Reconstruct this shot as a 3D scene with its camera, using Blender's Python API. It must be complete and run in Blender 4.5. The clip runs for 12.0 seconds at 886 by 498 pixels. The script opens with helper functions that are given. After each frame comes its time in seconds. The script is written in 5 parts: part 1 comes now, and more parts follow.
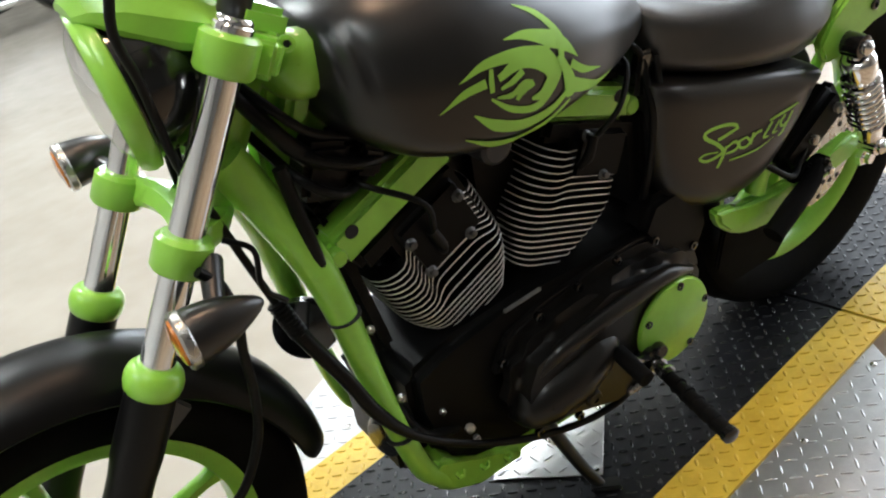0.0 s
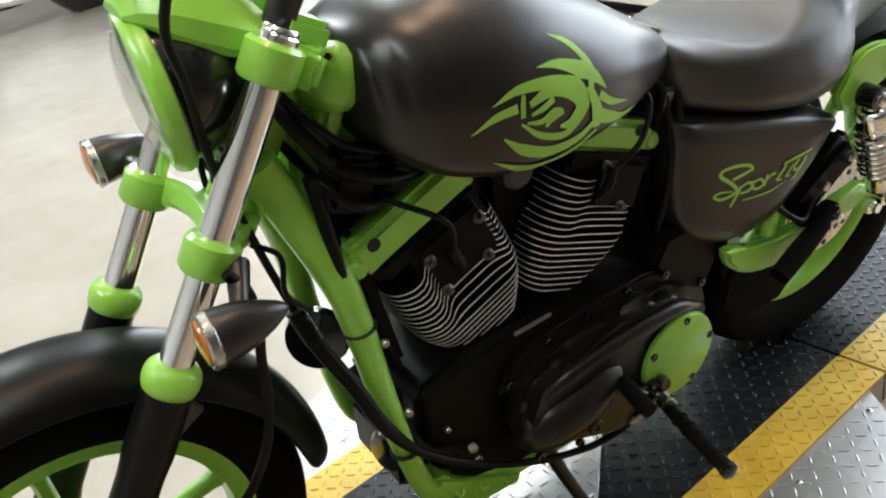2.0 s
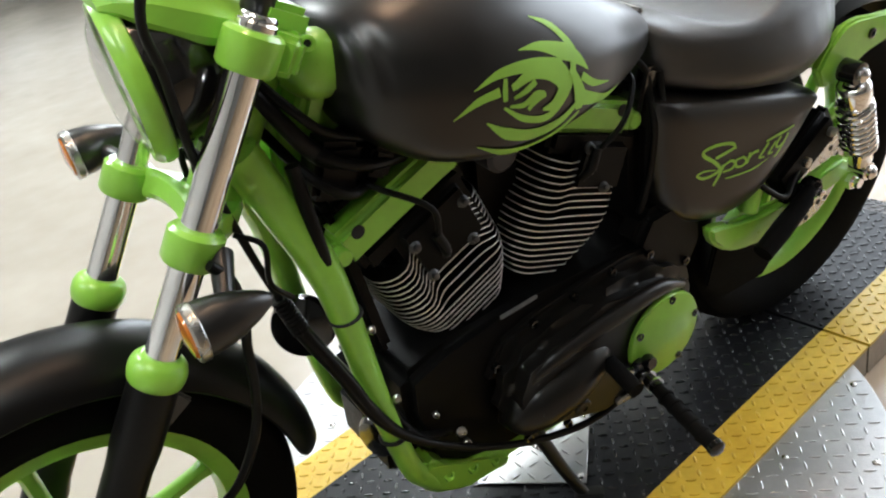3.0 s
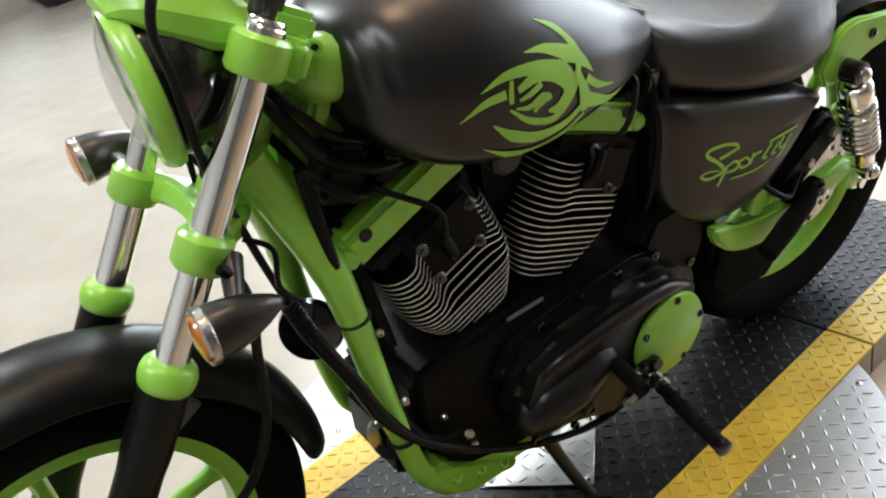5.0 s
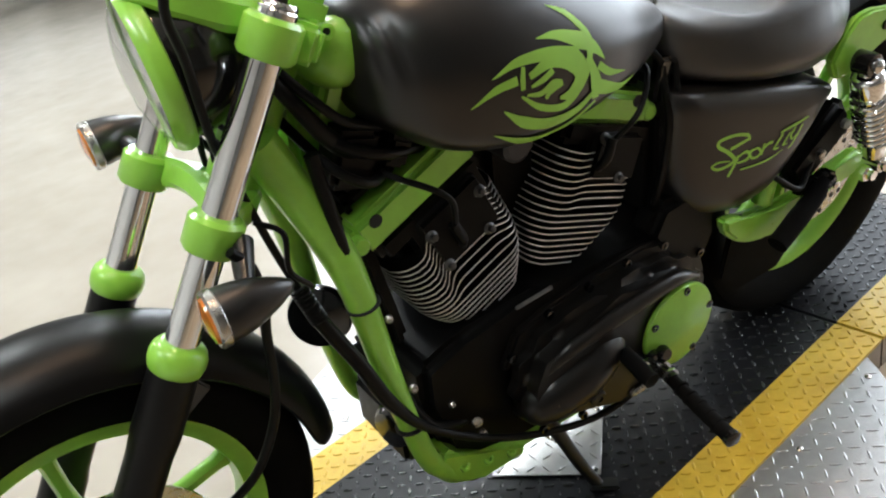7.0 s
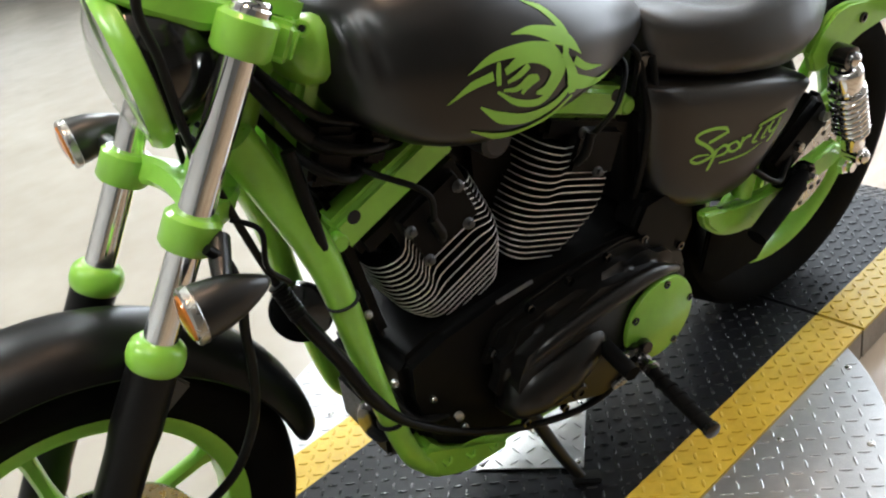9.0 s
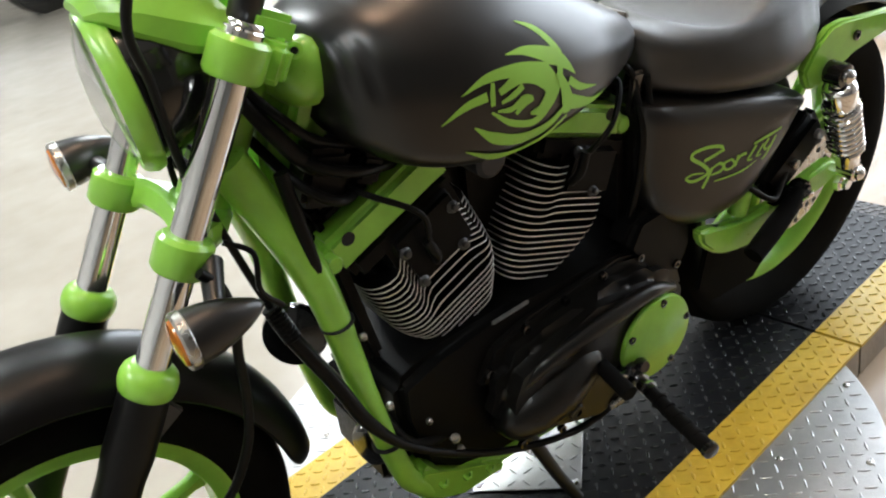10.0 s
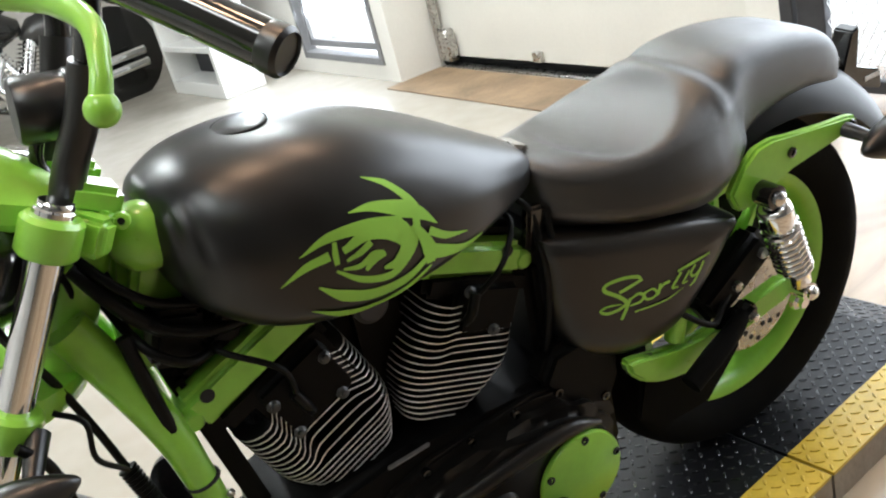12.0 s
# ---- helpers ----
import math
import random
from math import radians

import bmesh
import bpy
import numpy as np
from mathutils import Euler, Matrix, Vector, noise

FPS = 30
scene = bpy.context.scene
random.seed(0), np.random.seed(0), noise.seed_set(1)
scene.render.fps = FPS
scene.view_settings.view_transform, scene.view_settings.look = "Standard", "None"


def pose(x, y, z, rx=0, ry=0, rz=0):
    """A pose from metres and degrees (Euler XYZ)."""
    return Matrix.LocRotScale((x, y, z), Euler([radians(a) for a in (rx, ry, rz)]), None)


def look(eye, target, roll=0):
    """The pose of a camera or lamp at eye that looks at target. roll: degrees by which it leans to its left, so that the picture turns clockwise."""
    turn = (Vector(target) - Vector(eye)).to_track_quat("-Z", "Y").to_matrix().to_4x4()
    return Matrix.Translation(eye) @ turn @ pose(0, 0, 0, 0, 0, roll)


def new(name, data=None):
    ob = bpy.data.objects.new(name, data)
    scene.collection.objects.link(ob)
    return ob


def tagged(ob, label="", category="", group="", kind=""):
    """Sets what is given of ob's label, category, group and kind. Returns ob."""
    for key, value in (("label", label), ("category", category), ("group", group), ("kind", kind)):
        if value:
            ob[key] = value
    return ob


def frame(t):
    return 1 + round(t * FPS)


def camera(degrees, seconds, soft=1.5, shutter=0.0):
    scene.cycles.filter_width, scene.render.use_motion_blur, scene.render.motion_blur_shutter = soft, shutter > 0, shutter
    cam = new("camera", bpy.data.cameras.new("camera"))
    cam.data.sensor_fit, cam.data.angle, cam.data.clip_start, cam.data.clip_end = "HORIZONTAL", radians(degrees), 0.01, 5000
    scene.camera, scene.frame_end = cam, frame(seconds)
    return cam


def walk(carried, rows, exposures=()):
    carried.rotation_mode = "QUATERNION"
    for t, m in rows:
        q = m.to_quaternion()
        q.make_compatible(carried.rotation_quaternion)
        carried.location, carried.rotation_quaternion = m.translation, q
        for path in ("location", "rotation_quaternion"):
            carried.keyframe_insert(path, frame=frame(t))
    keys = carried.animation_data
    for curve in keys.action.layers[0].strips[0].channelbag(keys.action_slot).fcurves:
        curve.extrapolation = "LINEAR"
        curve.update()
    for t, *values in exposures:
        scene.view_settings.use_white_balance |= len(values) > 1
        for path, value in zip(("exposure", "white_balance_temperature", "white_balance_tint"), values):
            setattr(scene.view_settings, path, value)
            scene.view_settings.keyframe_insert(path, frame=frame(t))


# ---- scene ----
cam = camera(50.8, 12.0, soft=2.1)
PATH = [
    (0, (0.002, -1.064, 1.146), (0.908, 0.439, 0.186), -14.9),
    (0.5, (-0.01, -1.053, 1.139), (0.879, 0.436, 0.143), -15.6),
    (0.8, (0.0, -1.03, 1.166), (1.01, 0.429, 0.242), -10.6),
    (1, (-0.016, -1.052, 1.177), (1.033, 0.452, 0.379), -9.7),
    (1.5, (-0.035, -1.054, 1.161), (0.951, 0.435, 0.26), -9.8),
    (2, (-0.039, -1.054, 1.156), (0.908, 0.447, 0.235), -10.6),
    (2.5, (-0.041, -1.046, 1.151), (0.89, 0.452, 0.209), -10.9),
    (3, (-0.035, -1.049, 1.16), (0.921, 0.42, 0.196), -11.4),
    (5, (-0.047, -1.047, 1.16), (0.916, 0.424, 0.207), -11.9),
    (5.5, (-0.053, -1.05, 1.158), (0.911, 0.426, 0.214), -11.7),
    (6, (-0.032, -1.063, 1.158), (0.989, 0.35, 0.178), -12.5),
    (6.5, (-0.035, -1.069, 1.151), (0.971, 0.359, 0.177), -13.2),
    (7, (-0.054, -1.048, 1.151), (0.893, 0.43, 0.192), -11.7),
    (9, (-0.044, -1.061, 1.151), (0.913, 0.402, 0.179), -11.9),
    (9.5, (-0.041, -1.057, 1.155), (0.934, 0.402, 0.195), -11.2),
    (10, (-0.036, -1.054, 1.153), (0.942, 0.413, 0.208), -12.0),
    (10.5, (-0.039, -1.072, 1.153), (0.953, 0.396, 0.224), -11.9),
    (11, (-0.011, -1.091, 1.147), (1.045, 0.353, 0.254), -11.3),
    (11.5, (0.113, -1.135, 1.147), (1.126, 0.386, 0.334), -12.5),
    (12, (0.251, -1.173, 1.179), (1.122, 0.446, 0.391), -15.2),
]
walk(cam, [(t, look(eye, target, roll)) for t, eye, target, roll in PATH], exposures=[(0, 0.05, 5950, 8), (12, 0.05, 5950, 8)])

# ---- world and light ----
world = bpy.data.worlds.new("daylight")
scene.world = world
world.use_nodes = True
wt = world.node_tree
sky = wt.nodes.new("ShaderNodeTexSky")
sky.sky_type, sky.sun_disc = "NISHITA", False
sky.sun_elevation, sky.sun_rotation = radians(42), radians(60)
wt.links.new(sky.outputs[0], wt.nodes["Background"].inputs[0])
wt.nodes["Background"].inputs[1].default_value = 0.12


def lamp(name, kind, m, power, size=(1, 1), colour=(1, 1, 1)):
    data = bpy.data.lights.new(name, kind)
    data.energy, data.color = power, colour
    if kind == "AREA":
        data.shape, data.size, data.size_y = "RECTANGLE", size[0], size[1]
    ob = new(name, data)
    ob.matrix_world = m
    return ob


sun = lamp("sun", "SUN", look((9, 2, 8), (3, 0.5, 0)), 2.5, colour=(1, 0.95, 0.88))
sun.data.angle = radians(0.5)
# daylight entering by the mesh gate and by the window
lamp("gate_daylight", "AREA", look((3.15, 0.0, 1.25), (0.5, 0.0, 0.7)), 60, (2.4, 2.3), (0.93, 0.97, 1))
lamp("window_daylight", "AREA", look((2.80, 4.35, 1.55), (0, 2.5, 0.6)), 85, (1.0, 2.6), (0.93, 0.97, 1))
# ceiling strip lamps of the showroom, and small warm spots between them
# strips are out of view; the one at (2.2, 2.6) is added to brighten the door
for lx, ly, pw in ((-2.2, 0.4, 68), (0.2, 2.4, 70), (2.2, 2.6, 90), (-1.2, 5.4, 80), (-0.5, -1.2, 28)):
    lamp("ceiling_strip_glow", "AREA", look((lx, ly, 3.3), (lx, ly + 0.001, 0)), pw, (0.3, 1.6), (0.96, 0.97, 0.90))
for lx, ly in ((0.1, -0.5), (1.0, -0.2), (1.9, 0.3)):
    lamp("warm_spot_glow", "AREA", look((lx, ly, 3.2), (lx, ly + 0.001, 0)), 11, (0.22, 0.22), (1, 0.62, 0.36))

# ---- materials ----


def mat(name, colour, rough=0.5, metal=0.0, spots=0.12, scale=8.0, bump=0.0, bump_scale=200.0, coat=0.0, rough_var=0.1, second=None, fine=60.0, spec=0.5):
    m = bpy.data.materials.new(name)
    m.use_nodes = True
    t = m.node_tree
    b = t.nodes["Principled BSDF"]
    co = t.nodes.new("ShaderNodeTexCoord")
    n1 = t.nodes.new("ShaderNodeTexNoise")
    n1.inputs["Scale"].default_value, n1.inputs["Detail"].default_value = scale, 6
    n2 = t.nodes.new("ShaderNodeTexNoise")
    n2.inputs["Scale"].default_value, n2.inputs["Detail"].default_value = fine, 4
    for n in (n1, n2):
        t.links.new(co.outputs["Object"], n.inputs["Vector"])
    mix = t.nodes.new("ShaderNodeMix")
    mix.data_type = "FLOAT"
    mix.inputs[0].default_value = 0.35
    t.links.new(n1.outputs[0], mix.inputs[2])
    t.links.new(n2.outputs[0], mix.inputs[3])
    ramp = t.nodes.new("ShaderNodeValToRGB")
    ramp.color_ramp.elements[0].position, ramp.color_ramp.elements[1].position = 0.32, 0.68
    lo = [max(0, c * (1 - spots)) for c in colour]
    hi = second or [min(1, c * (1 + spots)) for c in colour]
    ramp.color_ramp.elements[0].color = (*lo, 1)
    ramp.color_ramp.elements[1].color = (*hi, 1)
    t.links.new(mix.outputs[0], ramp.inputs[0])
    t.links.new(ramp.outputs[0], b.inputs["Base Color"])
    mr = t.nodes.new("ShaderNodeMapRange")
    mr.inputs[3].default_value, mr.inputs[4].default_value = max(0.02, rough - rough_var), min(1, rough + rough_var)
    t.links.new(n2.outputs[0], mr.inputs[0])
    t.links.new(mr.outputs[0], b.inputs["Roughness"])
    b.inputs["Metallic"].default_value = metal
    b.inputs["Specular IOR Level"].default_value = spec
    b.inputs["Coat Weight"].default_value = coat
    b.inputs["Coat Roughness"].default_value = 0.12
    if bump:
        n3 = t.nodes.new("ShaderNodeTexNoise")
        n3.inputs["Scale"].default_value = bump_scale
        t.links.new(co.outputs["Object"], n3.inputs["Vector"])
        bp = t.nodes.new("ShaderNodeBump")
        bp.inputs["Strength"].default_value, bp.inputs["Distance"].default_value = bump, 0.002
        t.links.new(n3.outputs[0], bp.inputs["Height"])
        t.links.new(bp.outputs[0], b.inputs["Normal"])
    return m


M_SATIN = mat("satin_black_paint", (0.0060, 0.0056, 0.0054), 0.32, 0, 0.3, 5, 0.02, 300, rough_var=0.05, spec=0.68)
M_FENDER = mat("black_fender_paint", (0.0034, 0.0032, 0.0032), 0.36, 0, 0.3, 6, 0.02, 300, rough_var=0.05, spec=0.22)
M_SEAT = mat("black_vinyl", (0.013, 0.0124, 0.0122), 0.36, 0, 0.35, 7, 0.35, 600, rough_var=0.09, spec=1.0)
M_ENGINE = mat("black_powder_coat", (0.0034, 0.0032, 0.0031), 0.42, 0, 0.4, 12, 0.2, 400, spec=0.10)
M_CASE = mat("primary_black", (0.0075, 0.0066, 0.0058), 0.30, 0, 0.35, 10, 0.02, 200, rough_var=0.05, spec=0.42)
M_GREEN = mat("lime_green_paint", (0.29, 0.60, 0.06), 0.3, 0, 0.1, 14, 0.05, 150, coat=0.35, rough_var=0.05)
M_DECAL = mat("lime_green_vinyl", (0.33, 0.64, 0.08), 0.45, 0, 0.05, 20)
M_CHROME = mat("chrome", (0.90, 0.90, 0.91), 0.09, 1, 0.05, 20, rough_var=0.03)
M_STEEL = mat("brushed_steel", (0.5, 0.49, 0.47), 0.28, 1, 0.2, 40)
M_STRIP = mat("dull_metal", (0.22, 0.22, 0.22), 0.5, 0.6, 0.3, 40)
M_FIN = mat("machined_fin_edge", (0.80, 0.80, 0.80), 0.42, 0.45, 0.12, 30)
M_RUBBER = mat("tyre_rubber", (0.0042, 0.0042, 0.0042), 0.75, 0, 0.35, 14, 0.2, 250, spec=0.06)
M_CABLE = mat("black_cable_sheath", (0.0035, 0.0035, 0.0035), 0.38, 0, 0.3, 30, 0.1, 500, spec=0.16)
M_GLOSS = mat("gloss_black", (0.005, 0.005, 0.005), 0.12, 0, 0.3, 20, rough_var=0.05, coat=0.6)
M_DECK = mat("black_deck_plate", (0.0070, 0.0072, 0.0086), 0.42, 0.05, 0.5, 6, 0.12, 220, spec=0.22)
# lozenges coloured lighter, for worn paint and for daylight glints painted in
M_TREAD = mat("worn_deck_tread_glint", (0.012, 0.012, 0.014), 0.26, 0.3, 0.5, 9, 0.12, 220, second=(0.045, 0.045, 0.048))
M_YELLOW = mat("yellow_stripe_paint", (0.58, 0.38, 0.020), 0.42, 0, 0.2, 9, 0.15, 220, second=(0.68, 0.47, 0.045))
M_ALU = mat("aluminium_tread_plate", (0.44, 0.44, 0.44), 0.36, 0.85, 0.14, 5, 0.12, 260)
# the brown in this metal stands in for the floor reflected in it
M_SKIRT = mat("worn_skirt_floor_tint", (0.30, 0.26, 0.21), 0.48, 0.7, 0.3, 9, 0.3, 120)
M_BOLT = mat("dark_zinc_bolt", (0.085, 0.085, 0.085), 0.38, 0.8, 0.3, 60)
M_GAP = mat("dark_gap", (0.012, 0.012, 0.012), 0.8)
M_WALL = mat("white_wall_paint", (0.78, 0.76, 0.72), 0.7, 0, 0.04, 2, 0.06, 120)
M_GREY = mat("charcoal_wall_paint", (0.20, 0.195, 0.185), 0.7, 0, 0.1, 2, 0.06, 120)
M_DOOR = mat("cream_door_panel", (0.74, 0.72, 0.67), 0.5, 0, 0.04, 3, 0.05, 90)
M_CEIL = mat("ceiling_paint", (0.55, 0.53, 0.50), 0.8, 0, 0.05, 3)
M_FRAME = mat("grey_window_frame", (0.20, 0.20, 0.21), 0.45, 0, 0.1, 10)
M_DARK = mat("dark_steel_and_recess_shade", (0.05, 0.05, 0.055), 0.5, 0.4, 0.2, 10)
M_MAT = mat("brown_threshold_mat", (0.25, 0.17, 0.10), 0.75, 0, 0.35, 5, 0.5, 160)
M_TAN = mat("tan_trim", (0.55, 0.43, 0.30), 0.6)
M_CABINET = mat("white_laminate", (0.80, 0.80, 0.79), 0.35, 0, 0.03, 4)


def glass(name, colour, rough=0.05):
    m = bpy.data.materials.new(name)
    m.use_nodes = True
    b = m.node_tree.nodes["Principled BSDF"]
    b.inputs["Base Color"].default_value = (*colour, 1)
    b.inputs["Roughness"].default_value = rough
    b.inputs["Transmission Weight"].default_value = 0.9
    b.inputs["IOR"].default_value = 1.45
    return m


def clear_lens():
    m = bpy.data.materials.new("clear_lens")
    m.use_nodes = True
    t = m.node_tree
    t.nodes.remove(t.nodes["Principled BSDF"])
    clear, gloss, mix = t.nodes.new("ShaderNodeBsdfTransparent"), t.nodes.new("ShaderNodeBsdfGlossy"), t.nodes.new("ShaderNodeMixShader")
    gloss.inputs["Roughness"].default_value = 0.08
    mix.inputs[0].default_value = 0.30
    t.links.new(clear.outputs[0], mix.inputs[1])
    t.links.new(gloss.outputs[0], mix.inputs[2])
    t.links.new(mix.outputs[0], t.nodes["Material Output"].inputs[0])
    return m


M_LENS = clear_lens()
M_AMBER = mat("amber_lens", (0.55, 0.17, 0.02), 0.12, 0, 0.15, 40, coat=0.5)
M_REFLECTOR = mat("reflector_aluminium", (0.86, 0.86, 0.88), 0.3, 1, 0.1, 60, 0.3, 90)
M_PANE = glass("window_pane", (0.97, 0.98, 0.98), 0.02)


def floor_mat():
    m = mat("stained_concrete_with_glare", (0.345, 0.305, 0.252), 0.24, 0, 0.14, 1.6, 0.012, 40, second=(0.455, 0.425, 0.375), fine=9.0, rough_var=0.04)
    t = m.node_tree
    p = t.nodes["Principled BSDF"]
    for n in t.nodes:
        if n.type == "VALTORGB":
            n.color_ramp.elements[0].position, n.color_ramp.elements[1].position = 0.15, 0.85
    pale = p.inputs["Base Color"].links[0].from_socket
    co = t.nodes.new("ShaderNodeTexCoord")
    # streaked brown of the floor by the doors; the pale rest paints in reflected light
    mp = t.nodes.new("ShaderNodeMapping")
    mp.inputs["Scale"].default_value = (1.0, 3.5, 1.0)
    mp.inputs["Rotation"].default_value = (0, 0, radians(35))
    streak = t.nodes.new("ShaderNodeTexNoise")
    streak.inputs["Scale"].default_value, streak.inputs["Detail"].default_value, streak.inputs["Distortion"].default_value = 1.6, 7, 1.2
    xyz = t.nodes.new("ShaderNodeSeparateXYZ")
    t.links.new(co.outputs["Object"], mp.inputs[0])
    t.links.new(mp.outputs[0], streak.inputs["Vector"])
    t.links.new(co.outputs["Object"], xyz.inputs[0])
    glare_fade = t.nodes.new("ShaderNodeMapRange")
    glare_fade.inputs[1].default_value, glare_fade.inputs[2].default_value, glare_fade.inputs[3].default_value, glare_fade.inputs[4].default_value = 1.45, 1.95, 0.0, 0.9
    # the brown fades towards the window side, where glare is put into the colour
    slant = t.nodes.new("ShaderNodeMath")
    slant.operation = "MULTIPLY_ADD"
    slant.inputs[1].default_value = -1.6
    t.links.new(xyz.outputs[1], slant.inputs[0])
    t.links.new(xyz.outputs[0], slant.inputs[2])
    t.links.new(slant.outputs[0], glare_fade.inputs[0])
    brown_base = t.nodes.new("ShaderNodeValToRGB")
    brown_base.color_ramp.elements[0].position, brown_base.color_ramp.elements[0].color = 0.3, (0.20, 0.125, 0.07, 1)
    brown_base.color_ramp.elements[1].position, brown_base.color_ramp.elements[1].color = 0.72, (0.42, 0.32, 0.21, 1)
    t.links.new(streak.outputs[0], brown_base.inputs[0])
    wash = t.nodes.new("ShaderNodeMix")
    wash.data_type = "RGBA"
    t.links.new(glare_fade.outputs[0], wash.inputs[0])
    t.links.new(pale, wash.inputs[6])
    t.links.new(brown_base.outputs[0], wash.inputs[7])
    t.links.new(wash.outputs[2], p.inputs["Base Color"])
    return m


M_FLOOR = floor_mat()


def outdoor():
    m = bpy.data.materials.new("bright_outdoors")
    m.use_nodes = True
    t = m.node_tree
    t.nodes.remove(t.nodes["Principled BSDF"])
    e = t.nodes.new("ShaderNodeEmission")
    e.inputs[0].default_value, e.inputs[1].default_value = (1, 1, 1, 1), 3.0
    t.links.new(e.outputs[0], t.nodes["Material Output"].inputs[0])
    return m


M_OUT = outdoor()

# ---- mesh helpers ----


def part(name, bm, material, parent=None, label="", smooth=40):
    me = bpy.data.meshes.new(name)
    bmesh.ops.recalc_face_normals(bm, faces=bm.faces)
    bm.to_mesh(me)
    bm.free()
    me.materials.append(material)
    if smooth:
        me.polygons.foreach_set("use_smooth", [True] * len(me.polygons))
        me.set_sharp_from_angle(angle=radians(smooth))
    ob = new(name, me)
    if parent:
        ob.parent = parent
    if label:
        tagged(ob, label)
    return ob


def share(name, src, m, parent=None):
    ob = new(name, src.data)
    ob.parent = parent
    ob.matrix_basis = m
    return ob


def empty(name, m=None):
    ob = new(name)
    if m:
        ob.matrix_world = m
    return ob


def rings(bm, loops, cap=True, closed=False):
    """Skin a row of loops of equal length."""
    vs = [[bm.verts.new(p) for p in lp] for lp in loops]
    n = len(vs[0])
    pairs = list(zip(vs, vs[1:])) + ([(vs[-1], vs[0])] if closed else [])
    for a, b in pairs:
        for i in range(n):
            bm.faces.new((a[i], a[(i + 1) % n], b[(i + 1) % n], b[i]))
    if cap and not closed:
        bm.faces.new(list(reversed(vs[0])))
        bm.faces.new(vs[-1])
    return bm


def spline(pts, steps=6):
    p = [Vector(q) for q in pts]
    if len(p) < 3:
        return p
    ext = [2 * p[0] - p[1]] + p + [2 * p[-1] - p[-2]]
    out = []
    for a, b, c, d in zip(ext, ext[1:], ext[2:], ext[3:]):
        for k in range(steps):
            u = k / steps
            out.append(0.5 * (2 * b + (c - a) * u + (2 * a - 5 * b + 4 * c - d) * u * u + (3 * b - a - 3 * c + d) * u ** 3))
    out.append(p[-1])
    return out


def sweep(pts, r, n=12, steps=6, bm=None):
    """A round tube along a smooth line; r is one radius or one for each point of pts."""
    bm = bm or bmesh.new()
    line = spline(pts, steps)
    loops, up = [], None
    for i, q in enumerate(line):
        d = (line[min(i + 1, len(line) - 1)] - line[max(i - 1, 0)]).normalized()
        if up is None:
            up = d.orthogonal().normalized()
        up = (up - d * up.dot(d)).normalized()
        side = d.cross(up)
        if isinstance(r, (int, float)):
            rr = r
        else:
            f = i / (len(line) - 1) * (len(r) - 1)
            k = min(int(f), len(r) - 2)
            rr = r[k] + (r[k + 1] - r[k]) * (f - k)
        loops.append([q + rr * (math.cos(a) * up + math.sin(a) * side) for a in (2 * math.pi * j / n for j in range(n))])
    return rings(bm, loops)


def lathe(profile, base, axis, n=32, bm=None):
    """Turn (radius, height) pairs about the axis from base."""
    bm = bm or bmesh.new()
    d = Vector(axis).normalized()
    u = d.orthogonal().normalized()
    v = d.cross(u)
    base = Vector(base)
    loops = [[base + d * h + max(r, 1e-4) * (math.cos(a) * u + math.sin(a) * v) for a in (2 * math.pi * j / n for j in range(n))] for r, h in profile]
    return rings(bm, loops)


def prism(poly, y0, y1, bevel=0.004, seg=2, bm=None):
    """A plate: an outline in x and z, from y0 to y1, with rounded edges."""
    b = bmesh.new()
    lo = [b.verts.new((x, y0, z)) for x, z in poly]
    hi = [b.verts.new((x, y1, z)) for x, z in poly]
    n = len(poly)
    b.faces.new(lo)
    b.faces.new(list(reversed(hi)))
    for i in range(n):
        b.faces.new((lo[i], hi[i], hi[(i + 1) % n], lo[(i + 1) % n]))
    if bevel:
        bmesh.ops.bevel(b, geom=list(b.edges), offset=bevel, segments=seg, affect="EDGES", clamp_overlap=True)
    if bm is None:
        return b
    return join(bm, b)


def join(bm, other):
    me = bpy.data.meshes.new("tmp")
    other.to_mesh(me)
    other.free()
    bm.from_mesh(me)
    bpy.data.meshes.remove(me)
    return bm


def box(size, m=None, bevel=0.004, seg=2, bm=None):
    b = bmesh.new()
    bmesh.ops.create_cube(b, size=1)
    bmesh.ops.scale(b, vec=size, verts=b.verts)
    if bevel:
        bmesh.ops.bevel(b, geom=list(b.edges), offset=bevel, segments=seg, affect="EDGES", clamp_overlap=True)
    if m:
        bmesh.ops.transform(b, matrix=m, verts=b.verts)
    if bm is None:
        return b
    return join(bm, b)


def slab(x0, x1, y0, y1, z0, z1, bevel=0.0, bm=None):
    return box((x1 - x0, y1 - y0, z1 - z0), pose((x0 + x1) / 2, (y0 + y1) / 2, (z0 + z1) / 2), bevel, 1, bm)


def structure(name, bm, material, label, category, smooth=0):
    return tagged(part(name, bm, material, None, "", smooth), label, category, kind="structure")


# ---- the room ----
FLOOR = -0.07
structure("floor", slab(-6, 3.6, -6, 9, FLOOR - 0.1, FLOOR), M_FLOOR, "polished stained concrete floor, mottled brown, painted beige where light glares", "floor")
structure("ceiling", slab(-6.2, 3.6, -6.2, 9.2, 3.5, 3.6), M_CEIL, "pale painted showroom ceiling", "ceiling")
# south wall is unseen, added and kept dark to lower the bike's reflections
structure("wall_south", slab(-6.2, 3.6, -6.2, -6, FLOOR, 3.5), M_GREY, "unseen plain charcoal wall that keeps reflections in the bike dark", "wall")
